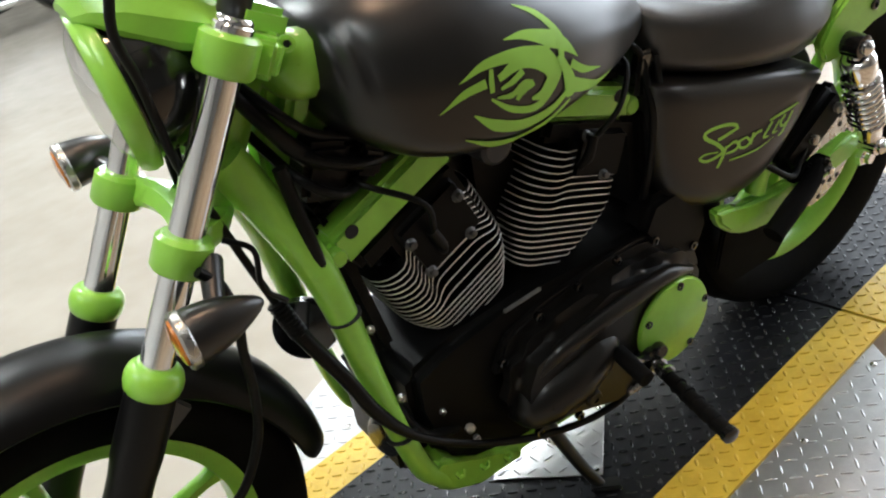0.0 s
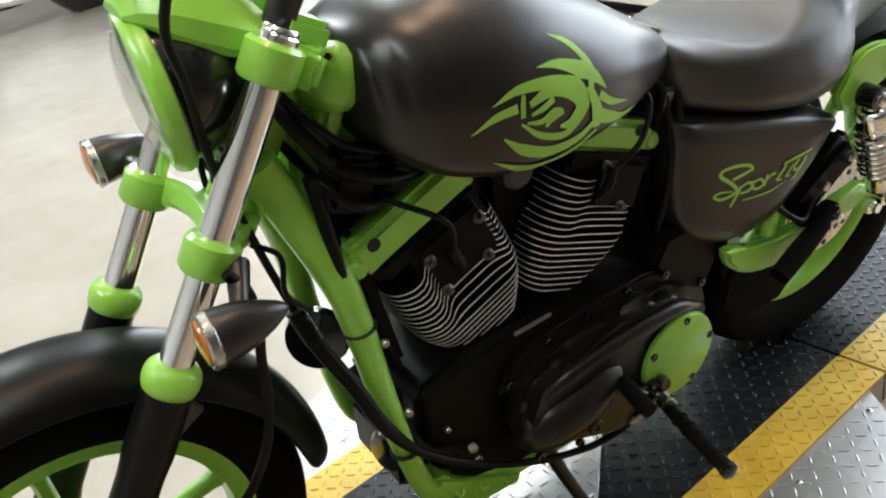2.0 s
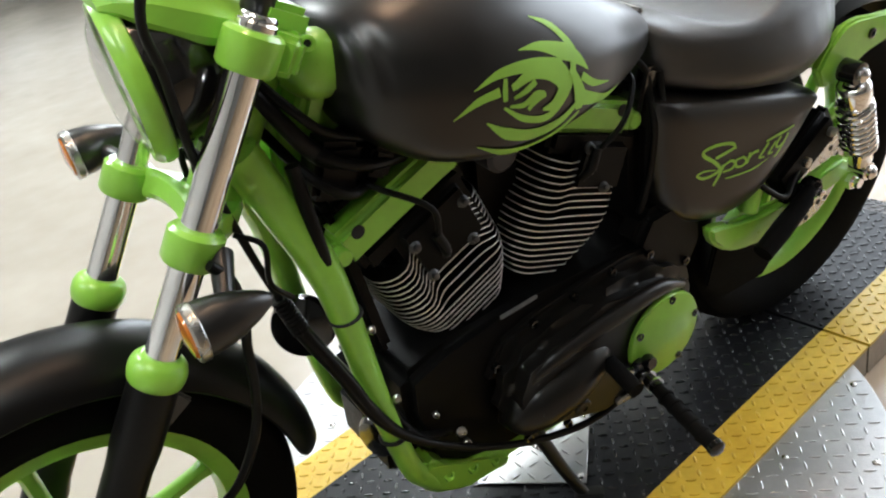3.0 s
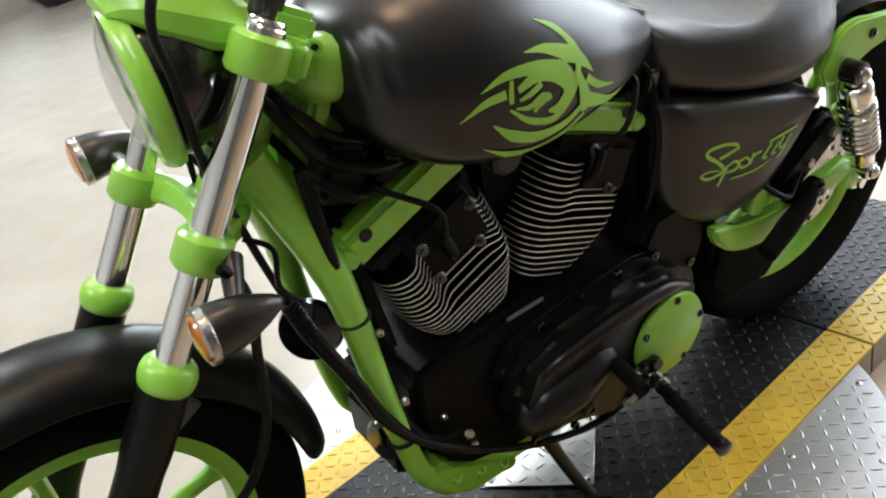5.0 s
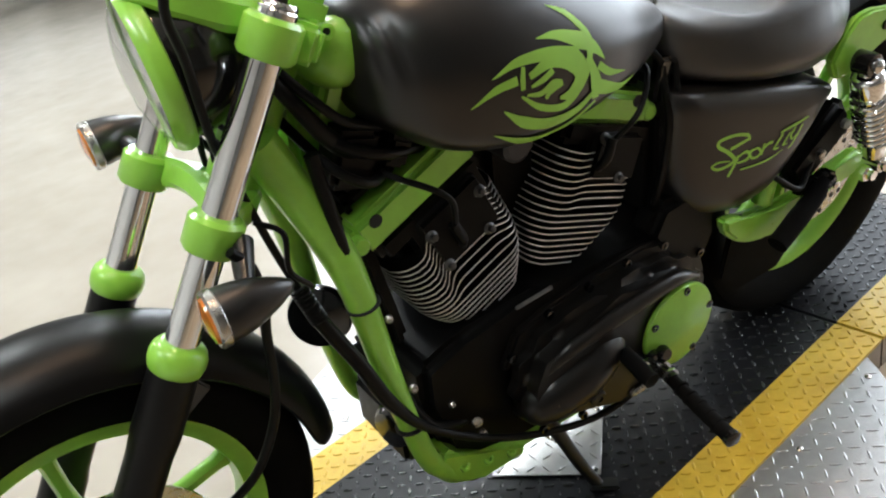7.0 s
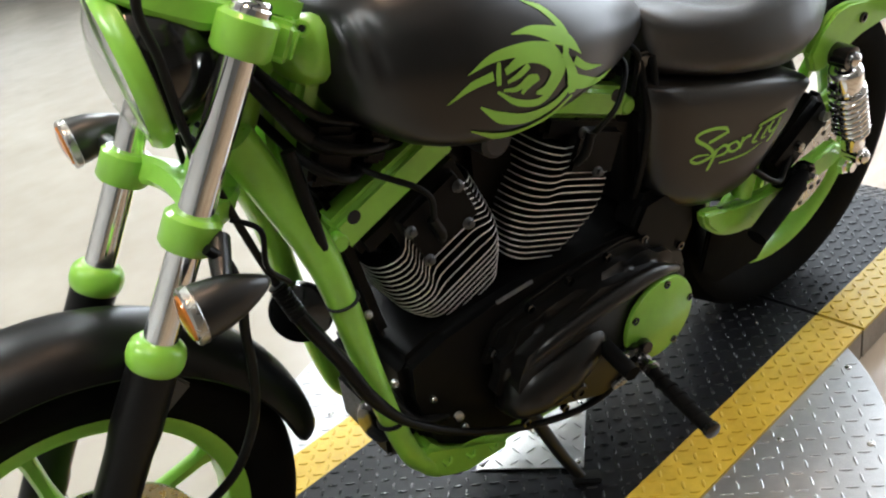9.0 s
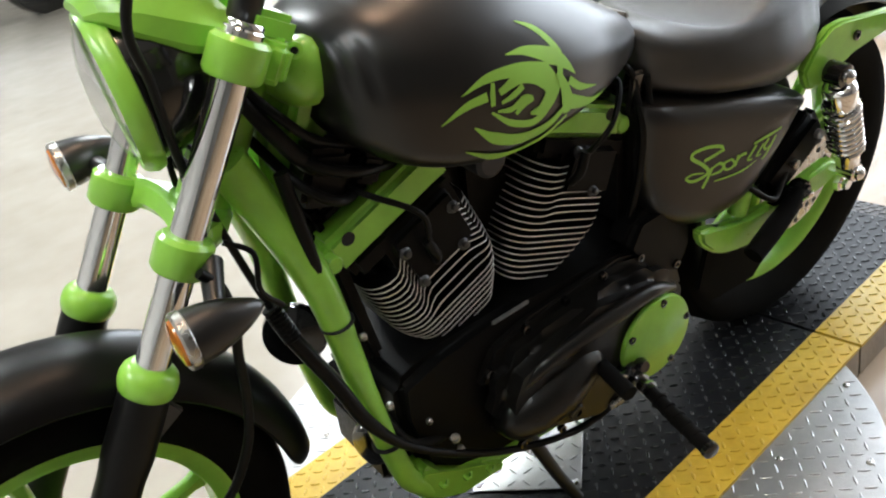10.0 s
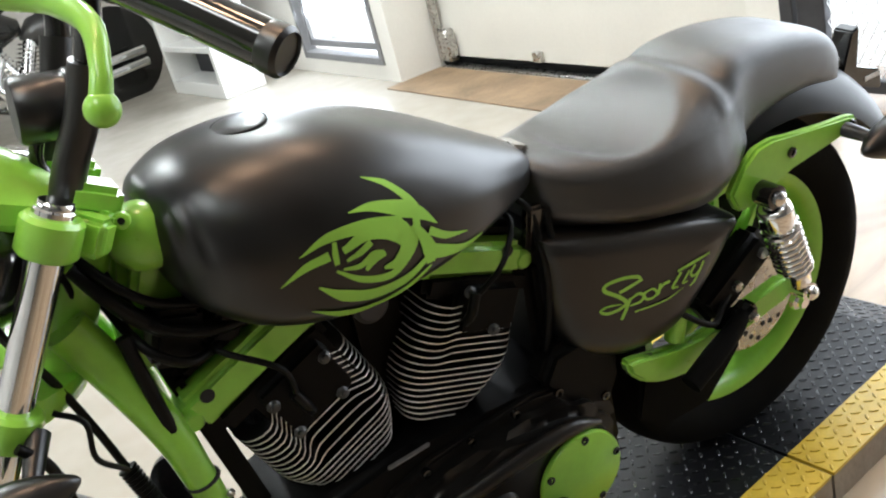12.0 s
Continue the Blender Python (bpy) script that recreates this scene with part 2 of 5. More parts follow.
structure("wall_north", slab(-6.2, 3.6, 9, 9.2, FLOOR, 3.5), M_WALL, "plain white painted showroom wall", "wall")
structure("wall_west", slab(-6.2, -6, -6, 9, FLOOR, 3.5), M_WALL, "plain white painted showroom wall", "wall")
# east wall: window bay, sectional door, mesh gate
bm = slab(2.88, 3.6, 3.66, 3.80, FLOOR, 3.5)
slab(2.88, 3.1, 4.90, 9, FLOOR, 3.5, bm=bm)
slab(2.88, 3.1, 3.80, 4.90, FLOOR, 0.03, bm=bm)
slab(2.88, 3.1, 3.80, 4.90, 2.95, 3.5, bm=bm)
slab(3.27, 3.6, 1.36, 3.66, 2.6, 3.5, bm=bm)
slab(3.21, 3.45, 1.20, 1.36, FLOOR, 3.5, bm=bm)
slab(3.21, 3.45, -1.3, 1.20, 2.45, 3.5, bm=bm)
slab(3.21, 3.45, -6, -1.3, FLOOR, 3.5, bm=bm)
structure("wall_east", bm, M_WALL, "white painted wall with a window bay and door openings", "wall")

win = tagged(empty("window_1"), "tall window with grey metal frame and bright daylight", "window", kind="structure")
bm = bmesh.new()
for y0, y1, z0, z1 in ((3.80, 3.84, 0.03, 2.95), (4.86, 4.90, 0.03, 2.95), (3.84, 4.86, 0.03, 0.075), (3.84, 4.86, 2.90, 2.95)):
    slab(2.865, 2.95, y0, y1, z0, z1, 0.004, bm)
part("window_frame", bm, M_FRAME, win, "grey metal outer frame")
bm = bmesh.new()
for y0, y1, z0, z1 in ((3.875, 3.90, 0.11, 2.85), (4.80, 4.825, 0.11, 2.85), (3.90, 4.80, 0.11, 0.155), (3.90, 4.80, 2.80, 2.85)):
    slab(2.90, 2.93, y0, y1, z0, z1, 0.003, bm)
part("window_sash", bm, M_FRAME, win)
pane = part("window_pane", slab(2.912, 2.918, 3.90, 4.80, 0.155, 2.80), M_PANE, win, smooth=0)
pane.visible_shadow = False

door = tagged(empty("door_1"), "cream sectional overhead door closed over a dark bottom seal", "garage door", kind="structure")
for k in range(5):
    z0 = -0.02 + k * 0.53
    part("door_panel", slab(3.23, 3.27, 1.37, 3.66, z0, z0 + 0.524, 0.006), M_DOOR, door)
part("bottom_seal", slab(3.225, 3.275, 1.37, 3.66, FLOOR + 0.012, -0.022, 0.006), M_RUBBER, door, "black rubber bottom seal")
part("threshold_strip", slab(3.17, 3.24, 1.37, 3.66, FLOOR, FLOOR + 0.012, 0.003), M_STEEL, door)
bm = slab(3.16, 3.20, 3.60, 3.64, FLOOR, 2.5, 0.003)
part("door_track", bm, M_STEEL, door, "galvanised vertical track")
for yy in (2.75, 3.55):
    part("door_bracket", slab(3.195, 3.229, yy - 0.03, yy + 0.03, -0.01, 0.045, 0.004), M_STEEL, door)
part("door_roller", slab(3.15, 3.22, 3.50, 3.59, -0.03, 0.16, 0.01), M_STEEL, door)

gate = tagged(empty("gate_1"), "expanded metal mesh gate in a dark steel frame", "gate", kind="structure")
part("gate_post", slab(3.19, 3.25, 1.13, 1.19, FLOOR, 2.4, 0.004), M_DARK, gate)
part("gate_frame", slab(3.20, 3.24, 1.0, 1.12, FLOOR, 2.4, 0.004), M_DARK, gate)
part("gate_rail", slab(3.20, 3.24, -1.25, 1.0, -0.03, 0.02, 0.004), M_DARK, gate)
bm = bmesh.new()
for k in range(-26, 60):
    for sgn in (1, -1):
        ya = 1.0 - k * 0.04
        p, q = Vector((3.22 + 0.002 * sgn, ya, 0.02)), Vector((3.22 + 0.002 * sgn, ya - sgn * 0.9, 1.6))
        lo, hi = -1.25, 1.0
        a, b = 0.0, 1.0
        dy = q.y - p.y
        for lim in (lo, hi):
            u = (lim - p.y) / dy
            if dy * (1 if lim == hi else -1) > 0:
                b = min(b, u)
            else:
                a = max(a, u)
        if b - a > 0.01:
            sweep([p.lerp(q, a), p.lerp(q, b)], 0.0022, 4, 1, bm)
part("wire_mesh", bm, M_STEEL, gate, "diamond expanded metal mesh", 0)
structure("backdrop", slab(5.2, 5.3, -9, 9, -0.5, 6), M_OUT, "bright overexposed daylight outside the openings", "backdrop")
structure("pavement", slab(3.61, 5.2, -9, 9, FLOOR - 0.1, FLOOR - 0.01), M_WALL, "sunlit pale concrete apron outside the gate", "pavement")

rug = part("threshold_mat", slab(2.76, 3.15, 1.7, 3.64, FLOOR, FLOOR + 0.008, 0.003), M_MAT)
tagged(rug, "brown entrance mat lying before the closed door", "mat")


def cabinet(m):
    root = tagged(empty("display_cabinet", m), "white laminate display cabinet with dark open recesses on the floor", "cabinet")
    b = slab(-0.02, 0.3, -0.45, -0.40, 0, 1.0, 0.004)
    slab(-0.02, 0.3, 0.40, 0.45, 0, 1.0, 0.004, b)
    slab(-0.02, 0.3, -0.40, 0.40, 0, 0.10, 0.004, b)
    slab(-0.02, 0.3, -0.40, 0.40, 0.32, 0.36, 0.004, b)
    slab(-0.02, 0.3, -0.40, 0.40, 0.96, 1.0, 0.004, b)
    slab(0.27, 0.3, -0.40, 0.40, 0.10, 0.96, 0.0, b)
    part("body", b, M_CABINET, root)
    # shade inside the low recess, put in as a dark slab
    part("recess_shade", slab(0.20, 0.268, -0.39, 0.39, 0.10, 0.32, 0.0), M_DARK, root, "dark slab standing in for the shade in the open recess")
    return root


cabinet(pose(2.25, 5.45, FLOOR, 0, 0, 4))


def parked_bike(m, paint, label):
    """A chrome and dark cruiser standing far back in the room."""
    root = tagged(empty("parked_motorcycle", m), label, "motorcycle", "parked motorcycles")
    for x in (-0.75, 0.75):
        w = part("wheel", lathe([(0.03, -0.06), (0.05, -0.05), (0.05, 0.05), (0.03, 0.06)], (x, 0, 0.32), (0, 1, 0), 16), M_CHROME, root)
        for rr, hh, mt, nm in ((0.32, 0.055, M_RUBBER, "tyre"), (0.235, 0.04, M_CHROME, "rim")):
            bb = bmesh.new()
            n, t = 40, (0.07 if nm == "tyre" else 0.02)
            rings(bb, [[Vector((x + r * math.cos(a), h, 0.32 + r * math.sin(a))) for a in (2 * math.pi * j / n for j in range(n))] for r, h in ((rr - t, -hh), (rr - 0.02, -hh), (rr, 0), (rr - 0.02, hh), (rr - t, hh))], closed=True)
            part(nm, bb, mt, w)
        for k in range(12):
            a = math.pi * k / 6
            part("spoke", sweep([(x, 0, 0.32), (x + 0.22 * math.cos(a), 0, 0.32 + 0.22 * math.sin(a))], 0.004, 6, 1), M_CHROME, w)
    part("frame", sweep([(-0.45, 0, 0.85), (-0.3, 0, 0.3), (0.2, 0, 0.18), (0.5, 0, 0.4), (0.75, 0, 0.32)], 0.02, 10), M_GLOSS, root)
    for sy in (-0.1, 0.1):
        part("fork_tube", sweep([(-0.75, sy, 0.32), (-0.45, sy, 0.95)], 0.022, 12, 1), M_CHROME, root)
    part("tank", lathe([(0.03, -0.26), (0.10, -0.2), (0.15, -0.02), (0.14, 0.12), (0.06, 0.28)], (-0.15, 0, 0.80), (1, 0, -0.15), 20), paint, root)
    part("seat", lathe([(0.03, -0.3), (0.11, -0.2), (0.14, 0.05), (0.10, 0.3), (0.03, 0.36)], (0.42, 0, 0.70), (1, 0, 0.06), 16), M_SEAT, root)
    for sg in (-1, 1):
        cyl = part("cylinder", sweep([(0.02, 0, 0.35), (0.02 + sg * 0.16, 0, 0.66)], 0.055, 16, 1), M_CHROME, root)
        for k in range(7):
            f = 0.3 + 0.09 * k
            part("cooling_fin", lathe([(0.085, -0.004), (0.085, 0.004)], (0.02 + sg * 0.16 * f, 0, 0.35 + 0.31 * f), (sg * 0.16, 0, 0.31), 20), M_CHROME, cyl)
    part("engine_case", box((0.5, 0.26, 0.22), pose(0.05, 0, 0.30), 0.05, 3), M_CHROME, root)
    for dz in (0.0, 0.09):
        part("exhaust_pipe", sweep([(-0.12, -0.12, 0.6), (-0.22, -0.16, 0.4), (0.0, -0.18, 0.24 + dz), (0.9, -0.2, 0.25 + dz)], 0.035, 14), M_CHROME, root)
    part("rear_fender", lathe([(0.02, -0.07), (0.37, -0.065), (0.375, 0), (0.37, 0.065), (0.02, 0.07)], (0.75, 0, 0.34), (0, 1, 0), 40), paint, root)
    part("handlebar", sweep([(-0.30, -0.4, 1.1), (-0.42, -0.2, 1.12), (-0.45, 0, 1.0), (-0.42, 0.2, 1.12), (-0.30, 0.4, 1.1)], 0.014, 10), M_CHROME, root)
    return root


parked_bike(pose(1.25, 6.25, FLOOR, 0, 0, 12), M_GLOSS, "parked black motorcycle with chrome engine and spoked wheels")
parked_bike(pose(0.2, 7.3, FLOOR, 0, 0, 20), M_GREY, "parked dark grey motorcycle with chrome engine")

# ---- turntable and motorcycle deck ----


def treads(area, z, pitch=0.0225, size=(0.0102, 0.0034), height=0.0021, keep=None, turn=0.0):
    """Raised lozenges of tread plate, alternating their slant, over area (x0, x1, y0, y1)."""
    x0, x1, y0, y1 = area
    verts, faces = [], []
    i = 0
    nx, ny = int((x1 - x0) / pitch), int((y1 - y0) / pitch)
    for a in range(nx):
        for c in range(ny):
            x, y = x0 + (a + 0.5) * (x1 - x0) / nx, y0 + (c + 0.5) * (y1 - y0) / ny
            if keep and not keep(x, y):
                continue
            ang = radians(45 + turn + (90 if (a + c) % 2 else 0))
            ca, sa = math.cos(ang), math.sin(ang)
            base = len(verts)
            for k in range(8):
                w = 2 * math.pi * k / 8
                px, py = size[0] * math.cos(w), size[1] * math.sin(w)
                verts.append((x + px * ca - py * sa, y + px * sa + py * ca, z - 0.0003))
            for k in range(8):
                w = 2 * math.pi * k / 8
                px, py = 0.72 * size[0] * math.cos(w), 0.5 * size[1] * math.sin(w)
                verts.append((x + px * ca - py * sa, y + px * sa + py * ca, z + height))
            for k in range(8):
                faces.append((base + k, base + (k + 1) % 8, base + 8 + (k + 1) % 8, base + 8 + k))
            faces.append(tuple(base + 8 + k for k in range(8)))
    return verts, faces


def tread_part(name, vf, material, parent):
    me = bpy.data.meshes.new(name)
    me.from_pydata(vf[0], [], vf[1])
    me.materials.append(material)
    me.polygons.foreach_set("use_smooth", [True] * len(me.polygons))
    me.set_sharp_from_angle(angle=radians(50))
    ob = new(name, me)
    ob.parent = parent
    return tagged(ob, kind="stuff")


def screw(name, x, y, z, parent, r=0.006):
    b = lathe([(r, 0), (r, 0.0012), (r * 0.7, 0.0024), (r * 0.3, 0.0026), (r * 0.25, 0.0014)], (x, y, z), (0, 0, 1), 12)
    return part(name, b, M_STEEL, parent)


DISC_X, DISC_R = 0.805, 0.585
turntable = tagged(empty("turntable"), "round aluminium tread plate turntable screwed flat on the floor", "turntable")
part("disc", lathe([(DISC_R - 0.004, FLOOR), (DISC_R, FLOOR + 0.01), (DISC_R, -0.010), (DISC_R - 0.003, -0.007)], (DISC_X, 0, 0), (0, 0, 1), 96), M_ALU, turntable)
tread_part("raised_tread", treads((DISC_X - DISC_R, DISC_X + DISC_R, -DISC_R, DISC_R), -0.007, 0.027, (0.0118, 0.0027), 0.0016,
           lambda x, y: math.hypot(x - DISC_X, y) < DISC_R - 0.016 and abs(y - 0.068 * (x - 0.8)) > 0.326), M_ALU, turntable)
for sx, sy in ((1.018, -0.345), (1.255, -0.328), (1.10, -0.46), (0.54, 0.36), (0.40, 0.335), (0.6, -0.5)):
    screw("plate_screw", sx, sy, -0.007, turntable)

INNER, OUTER = 0.236, 0.330
DECK_TURN = Matrix.Translation((0.8, 0, 0)) @ pose(0, 0, 0, 0, 0, 3.9) @ Matrix.Translation((-0.8, 0, 0))


def deck(name, x0, x1, label):
    root = tagged(empty(name, DECK_TURN), label, "platform")
    part("deck_plate", slab(x0, x1, -INNER, INNER, FLOOR + 0.004, 0.0, 0.0), M_DECK, root, smooth=0)
    tread_part("raised_tread", treads((x0, x1, -INNER, INNER), 0.0), M_TREAD, root)
    for sgn in (-1, 1):
        a, b = sorted((sgn * INNER, sgn * OUTER))
        part("yellow_stripe", slab(x0, x1, a, b, 0.0 - 0.006, 0.0005, 0.0), M_YELLOW, root, "yellow painted edge stripe", 0)
        part("side_skirt", slab(x0, x1, a + (0.001 if sgn < 0 else 0), b - (0.001 if sgn > 0 else 0), FLOOR + 0.001, -0.0065, 0.0), M_SKIRT, root, "bare worn metal side skirt, tinted brown for the reflected floor", 0)
        tread_part("stripe_tread", treads((x0, x1, a, b), 0.0005), M_YELLOW, root)
    return root


deck("front_deck", -0.42, 0.215, "black tread plate platform with yellow painted edges")
deck("centre_deck", 0.221, 1.342, "black tread plate platform with yellow edges on the turntable")
rear_deck = deck("rear_deck", 1.350, 1.83, "black tread plate platform with yellow edges behind the turntable")
# its far end slopes down to the floor
for y0, y1, material, nm in ((-INNER, INNER, M_DECK, "ramp_plate"), (-OUTER, -INNER, M_YELLOW, "ramp_stripe"), (INNER, OUTER, M_YELLOW, "ramp_stripe")):
    ramp = part(nm, prism([(1.831, FLOOR + 0.002), (1.831, 0.0), (1.99, FLOOR + 0.010), (1.99, FLOOR + 0.002)], y0, y1, 0), material, rear_deck, smooth=0)
    vf = treads((1.835, 1.985, y0, y1), 0.0)
    lean = (0.010 + FLOOR) / 0.159
    tread_part("raised_tread", ([(x, y, z + (x - 1.831) * lean) for x, y, z in vf[0]], vf[1]), M_TREAD if material is M_DECK else M_YELLOW, rear_deck)

kick_plate = tagged(empty("stand_plate", pose(0.753, -0.010, 0.0, 0, 0, -48)), "small bare aluminium tread plate screwed on the black deck", "plate")
part("plate", slab(-0.095, 0.095, -0.092, 0.092, 0.0022, 0.0050, 0.001), M_ALU, kick_plate)
tread_part("raised_tread", treads((-0.095, 0.095, -0.092, 0.092), 0.0050, 0.027, (0.0118, 0.0027), 0.0016), M_ALU, kick_plate)
for sx, sy in ((-0.085, -0.08), (0.085, 0.08), (-0.085, 0.08), (0.085, -0.08)):
    screw("plate_screw", sx, sy, 0.0050, kick_plate)

# ---- motorcycle: x runs from the front axle to the rear, y to its right side, z up ----
bike = empty("motorcycle", Matrix.Translation((0.9, 0, 0)) @ pose(0, 0, 0, 0, 0, -3.4) @ pose(0, 0, 0, 7) @ Matrix.Translation((-0.9, 0, 0)))
tagged(bike, "satin black and lime green cruiser motorcycle leaning on its side stand", "motorcycle")

RAKE = 0.610
FA, RA = Vector((0.014, 0, 0.305)), Vector((1.392, 0, 0.325))
FORK = Vector((RAKE, 0, 1)).normalized()


def on_fork(z, y=0.0, back=0.0):
    """The fork's axis at height z; back: metres behind it, square to it."""
    p = Vector((-0.006 + (z - 0.33) * RAKE, y, z))
    return p + back * Vector((FORK.z, 0, -FORK.x))


# -- wheels --


def wheel(name, c, r, w, rim_r, spokes, hub_r):
    """A cast wheel: tyre, rim, hub and spokes."""
    hw = w / 2
    prof = [(rim_r - 0.006, -hw * 0.60), (rim_r + 0.016, -hw * 0.80), (r - 0.045, -hw), (r - 0.022, -hw * 0.93), (r - 0.008, -hw * 0.66), (r, -hw * 0.25),
            (r, hw * 0.25), (r - 0.008, hw * 0.66), (r - 0.022, hw * 0.93), (r - 0.045, hw), (rim_r + 0.016, hw * 0.80), (rim_r - 0.006, hw * 0.60)]
    root = part(name, lathe([(hub_r * 0.5, -hw * 0.85), (hub_r, -hw * 0.8), (hub_r * 0.8, 0), (hub_r, hw * 0.8), (hub_r * 0.5, hw * 0.85)], c, (0, 1, 0), 24), M_GREEN, bike, "lime green cast wheel")
    b = bmesh.new()
    n = 72
    u, v = Vector((1, 0, 0)), Vector((0, 0, 1))
    rings(b, [[c + Vector((0, h, 0)) + rr * (math.cos(a) * u + math.sin(a) * v) for a in (2 * math.pi * j / n for j in range(n))] for rr, h in prof], closed=True)
    part("tyre", b, M_RUBBER, root, "worn black rubber tyre")
    rp = [(rim_r + 0.004, -hw * 0.66), (rim_r - 0.012, -hw * 0.64), (rim_r - 0.026, -hw * 0.45), (rim_r - 0.032, 0), (rim_r - 0.026, hw * 0.45), (rim_r - 0.012, hw * 0.64), (rim_r + 0.004, hw * 0.66), (rim_r + 0.008, 0)]
    b = bmesh.new()
    rings(b, [[c + Vector((0, h, 0)) + rr * (math.cos(a) * u + math.sin(a) * v) for a in (2 * math.pi * j / n for j in range(n))] for rr, h in rp], closed=True)
    part("rim", b, M_GREEN, root)
    for k in range(spokes):
        a = 2 * math.pi * (k + 0.35) / spokes
        d, t = math.cos(a) * u + math.sin(a) * v, -math.sin(a) * u + math.cos(a) * v
        b = bmesh.new()
        loops = []
        for f, wd, th in ((hub_r * 0.85, 0.017, 0.016), (0.5 * (hub_r + rim_r), 0.010, 0.011), (rim_r - 0.045, 0.011, 0.011), (rim_r - 0.022, 0.019, 0.012)):
            loops.append([c + d * f + t * (wd * x) + Vector((0, th * y, 0)) for x, y in ((-1, -0.4), (-0.5, -1), (0.5, -1), (1, -0.4), (1, 0.4), (0.5, 1), (-0.5, 1), (-1, 0.4))])
        rings(b, loops)
        part("spoke", b, M_GREEN, root)
    return root


front_wheel = wheel("front_wheel", FA, 0.302, 0.10, 0.222, 9, 0.035)
rear_wheel = wheel("rear_wheel", RA, 0.322, 0.135, 0.226, 9, 0.045)
part("axle", sweep([FA + Vector((0, -0.125, 0)), FA + Vector((0, 0.125, 0))], 0.011, 12, 1), M_STEEL, front_wheel)


def brake_disc(c, r, y, parent):
    b = lathe([(r * 0.55, y), (r, y), (r, y + 0.005), (r * 0.55, y + 0.005)], c, (0, 1, 0), 48)
    d = part("brake_disc", b, M_STEEL, parent, "drilled steel brake disc")
    hole = None
    for k in range(30):
        a = 2 * math.pi * k / 30
        rr = r * (0.68 + 0.11 * (k % 3))
        m = Matrix.Translation(c + Vector((rr * math.cos(a), y - 0.0008, rr * math.sin(a))))
        if hole is None:
            hole = part("drilled_hole", lathe([(0.0055, 0), (0.0055, 0.0008)], (0, 0, 0), (0, 1, 0), 10), M_GAP, d)
            hole.matrix_basis = m
        else:
            share("drilled_hole", hole, m, d)
    return d


brake_disc(RA, 0.104, -0.080, rear_wheel)
brake_disc(FA, 0.146, -0.066, front_wheel)

# -- fork --
for sgn in (-1, 1):
    y = 0.1 * sgn
    tube = part("fork_tube", sweep([on_fork(0.60, y), on_fork(0.960, y)], 0.0198, 28, 1), M_CHROME, bike, "chromed fork tube")
    lower = part("fork_slider", lathe([(0.020, -0.02), (0.030, -0.01), (0.030, 0.05), (0.027, 0.07), (0.0275, 0.22), (0.030, 0.25), (0.029, 0.331)], on_fork(0.320, y, 0.0), FORK, 28), M_FENDER, bike, "satin black fork slider")
    part("fork_collar", lathe([(0.0285, -0.002), (0.0312, 0.001), (0.0335, 0.010), (0.0335, 0.019), (0.031, 0.027), (0.026, 0.0325), (0.0205, 0.034)], on_fork(0.604, y), FORK, 32), M_GREEN, lower, "lime green dust seal collar")
    part("tube_cap", lathe([(0.0225, -0.004), (0.0225, 0.003), (0.0205, 0.005), (0.0205, 0.009), (0.018, 0.012), (0.010, 0.0125)], on_fork(0.954, y), FORK, 24), M_CHROME, tube, "chrome top nut")


def fork_clamp(name, z, h, r, label):
    root = None
    for sgn in (-1, 1):
        b = lathe([(r - 0.004, -h / 2), (r, -h / 2 + 0.005), (r, h / 2 - 0.005), (r - 0.005, h / 2)], on_fork(z, 0.1 * sgn), FORK, 32)
        ob = part(name if root is None else "clamp_collar", b, M_GREEN, root or bike, label if root is None else "")
        root = root or ob
    return root


low = fork_clamp("lower_fork_clamp", 0.746, 0.042, 0.032, "lime green lower fork clamp")
b = bmesh.new()
X = Vector((FORK.z, 0, -FORK.x))
loops = []
for f in range(13):
    y = -0.085 + 0.17 * f / 12
    k = 1 - (y / 0.085) ** 2
    c = on_fork(0.749 + 0.012 * k, y, 0.018 + 0.035 * k)
    hx, hz = 0.014 + 0.028 * k, 0.019 - 0.002 * k
    loops.append([c + X * (hx * px) + FORK * (hz * pz) for px, pz in ((-1, -0.6), (-0.8, -1), (0.8, -1), (1, -0.6), (1, 0.6), (0.8, 1), (-0.8, 1), (-1, 0.6))])
rings(b, loops)
part("clamp_bridge", b, M_GREEN, low)
up = fork_clamp("upper_fork_clamp", 0.932, 0.044, 0.0325, "lime green upper fork clamp")
b = bmesh.new()
loops = []
for f in range(13):
    y = -0.085 + 0.17 * f / 12
    k = 1 - (y / 0.085) ** 2
    c = on_fork(0.938, y, 0.020 + 0.040 * k)
    hx, hz = 0.018 + 0.022 * k, 0.017
    loops.append([c + X * (hx * px) + FORK * (hz * pz) for px, pz in ((-1, -0.6), (-0.8, -1), (0.8, -1), (1, -0.6), (1, 0.6), (0.8, 1), (-0.8, 1), (-1, 0.6))])
rings(b, loops)
part("clamp_bridge", b, M_GREEN, up)
rot = Matrix((X, (0, 1, 0), FORK)).transposed().to_4x4()
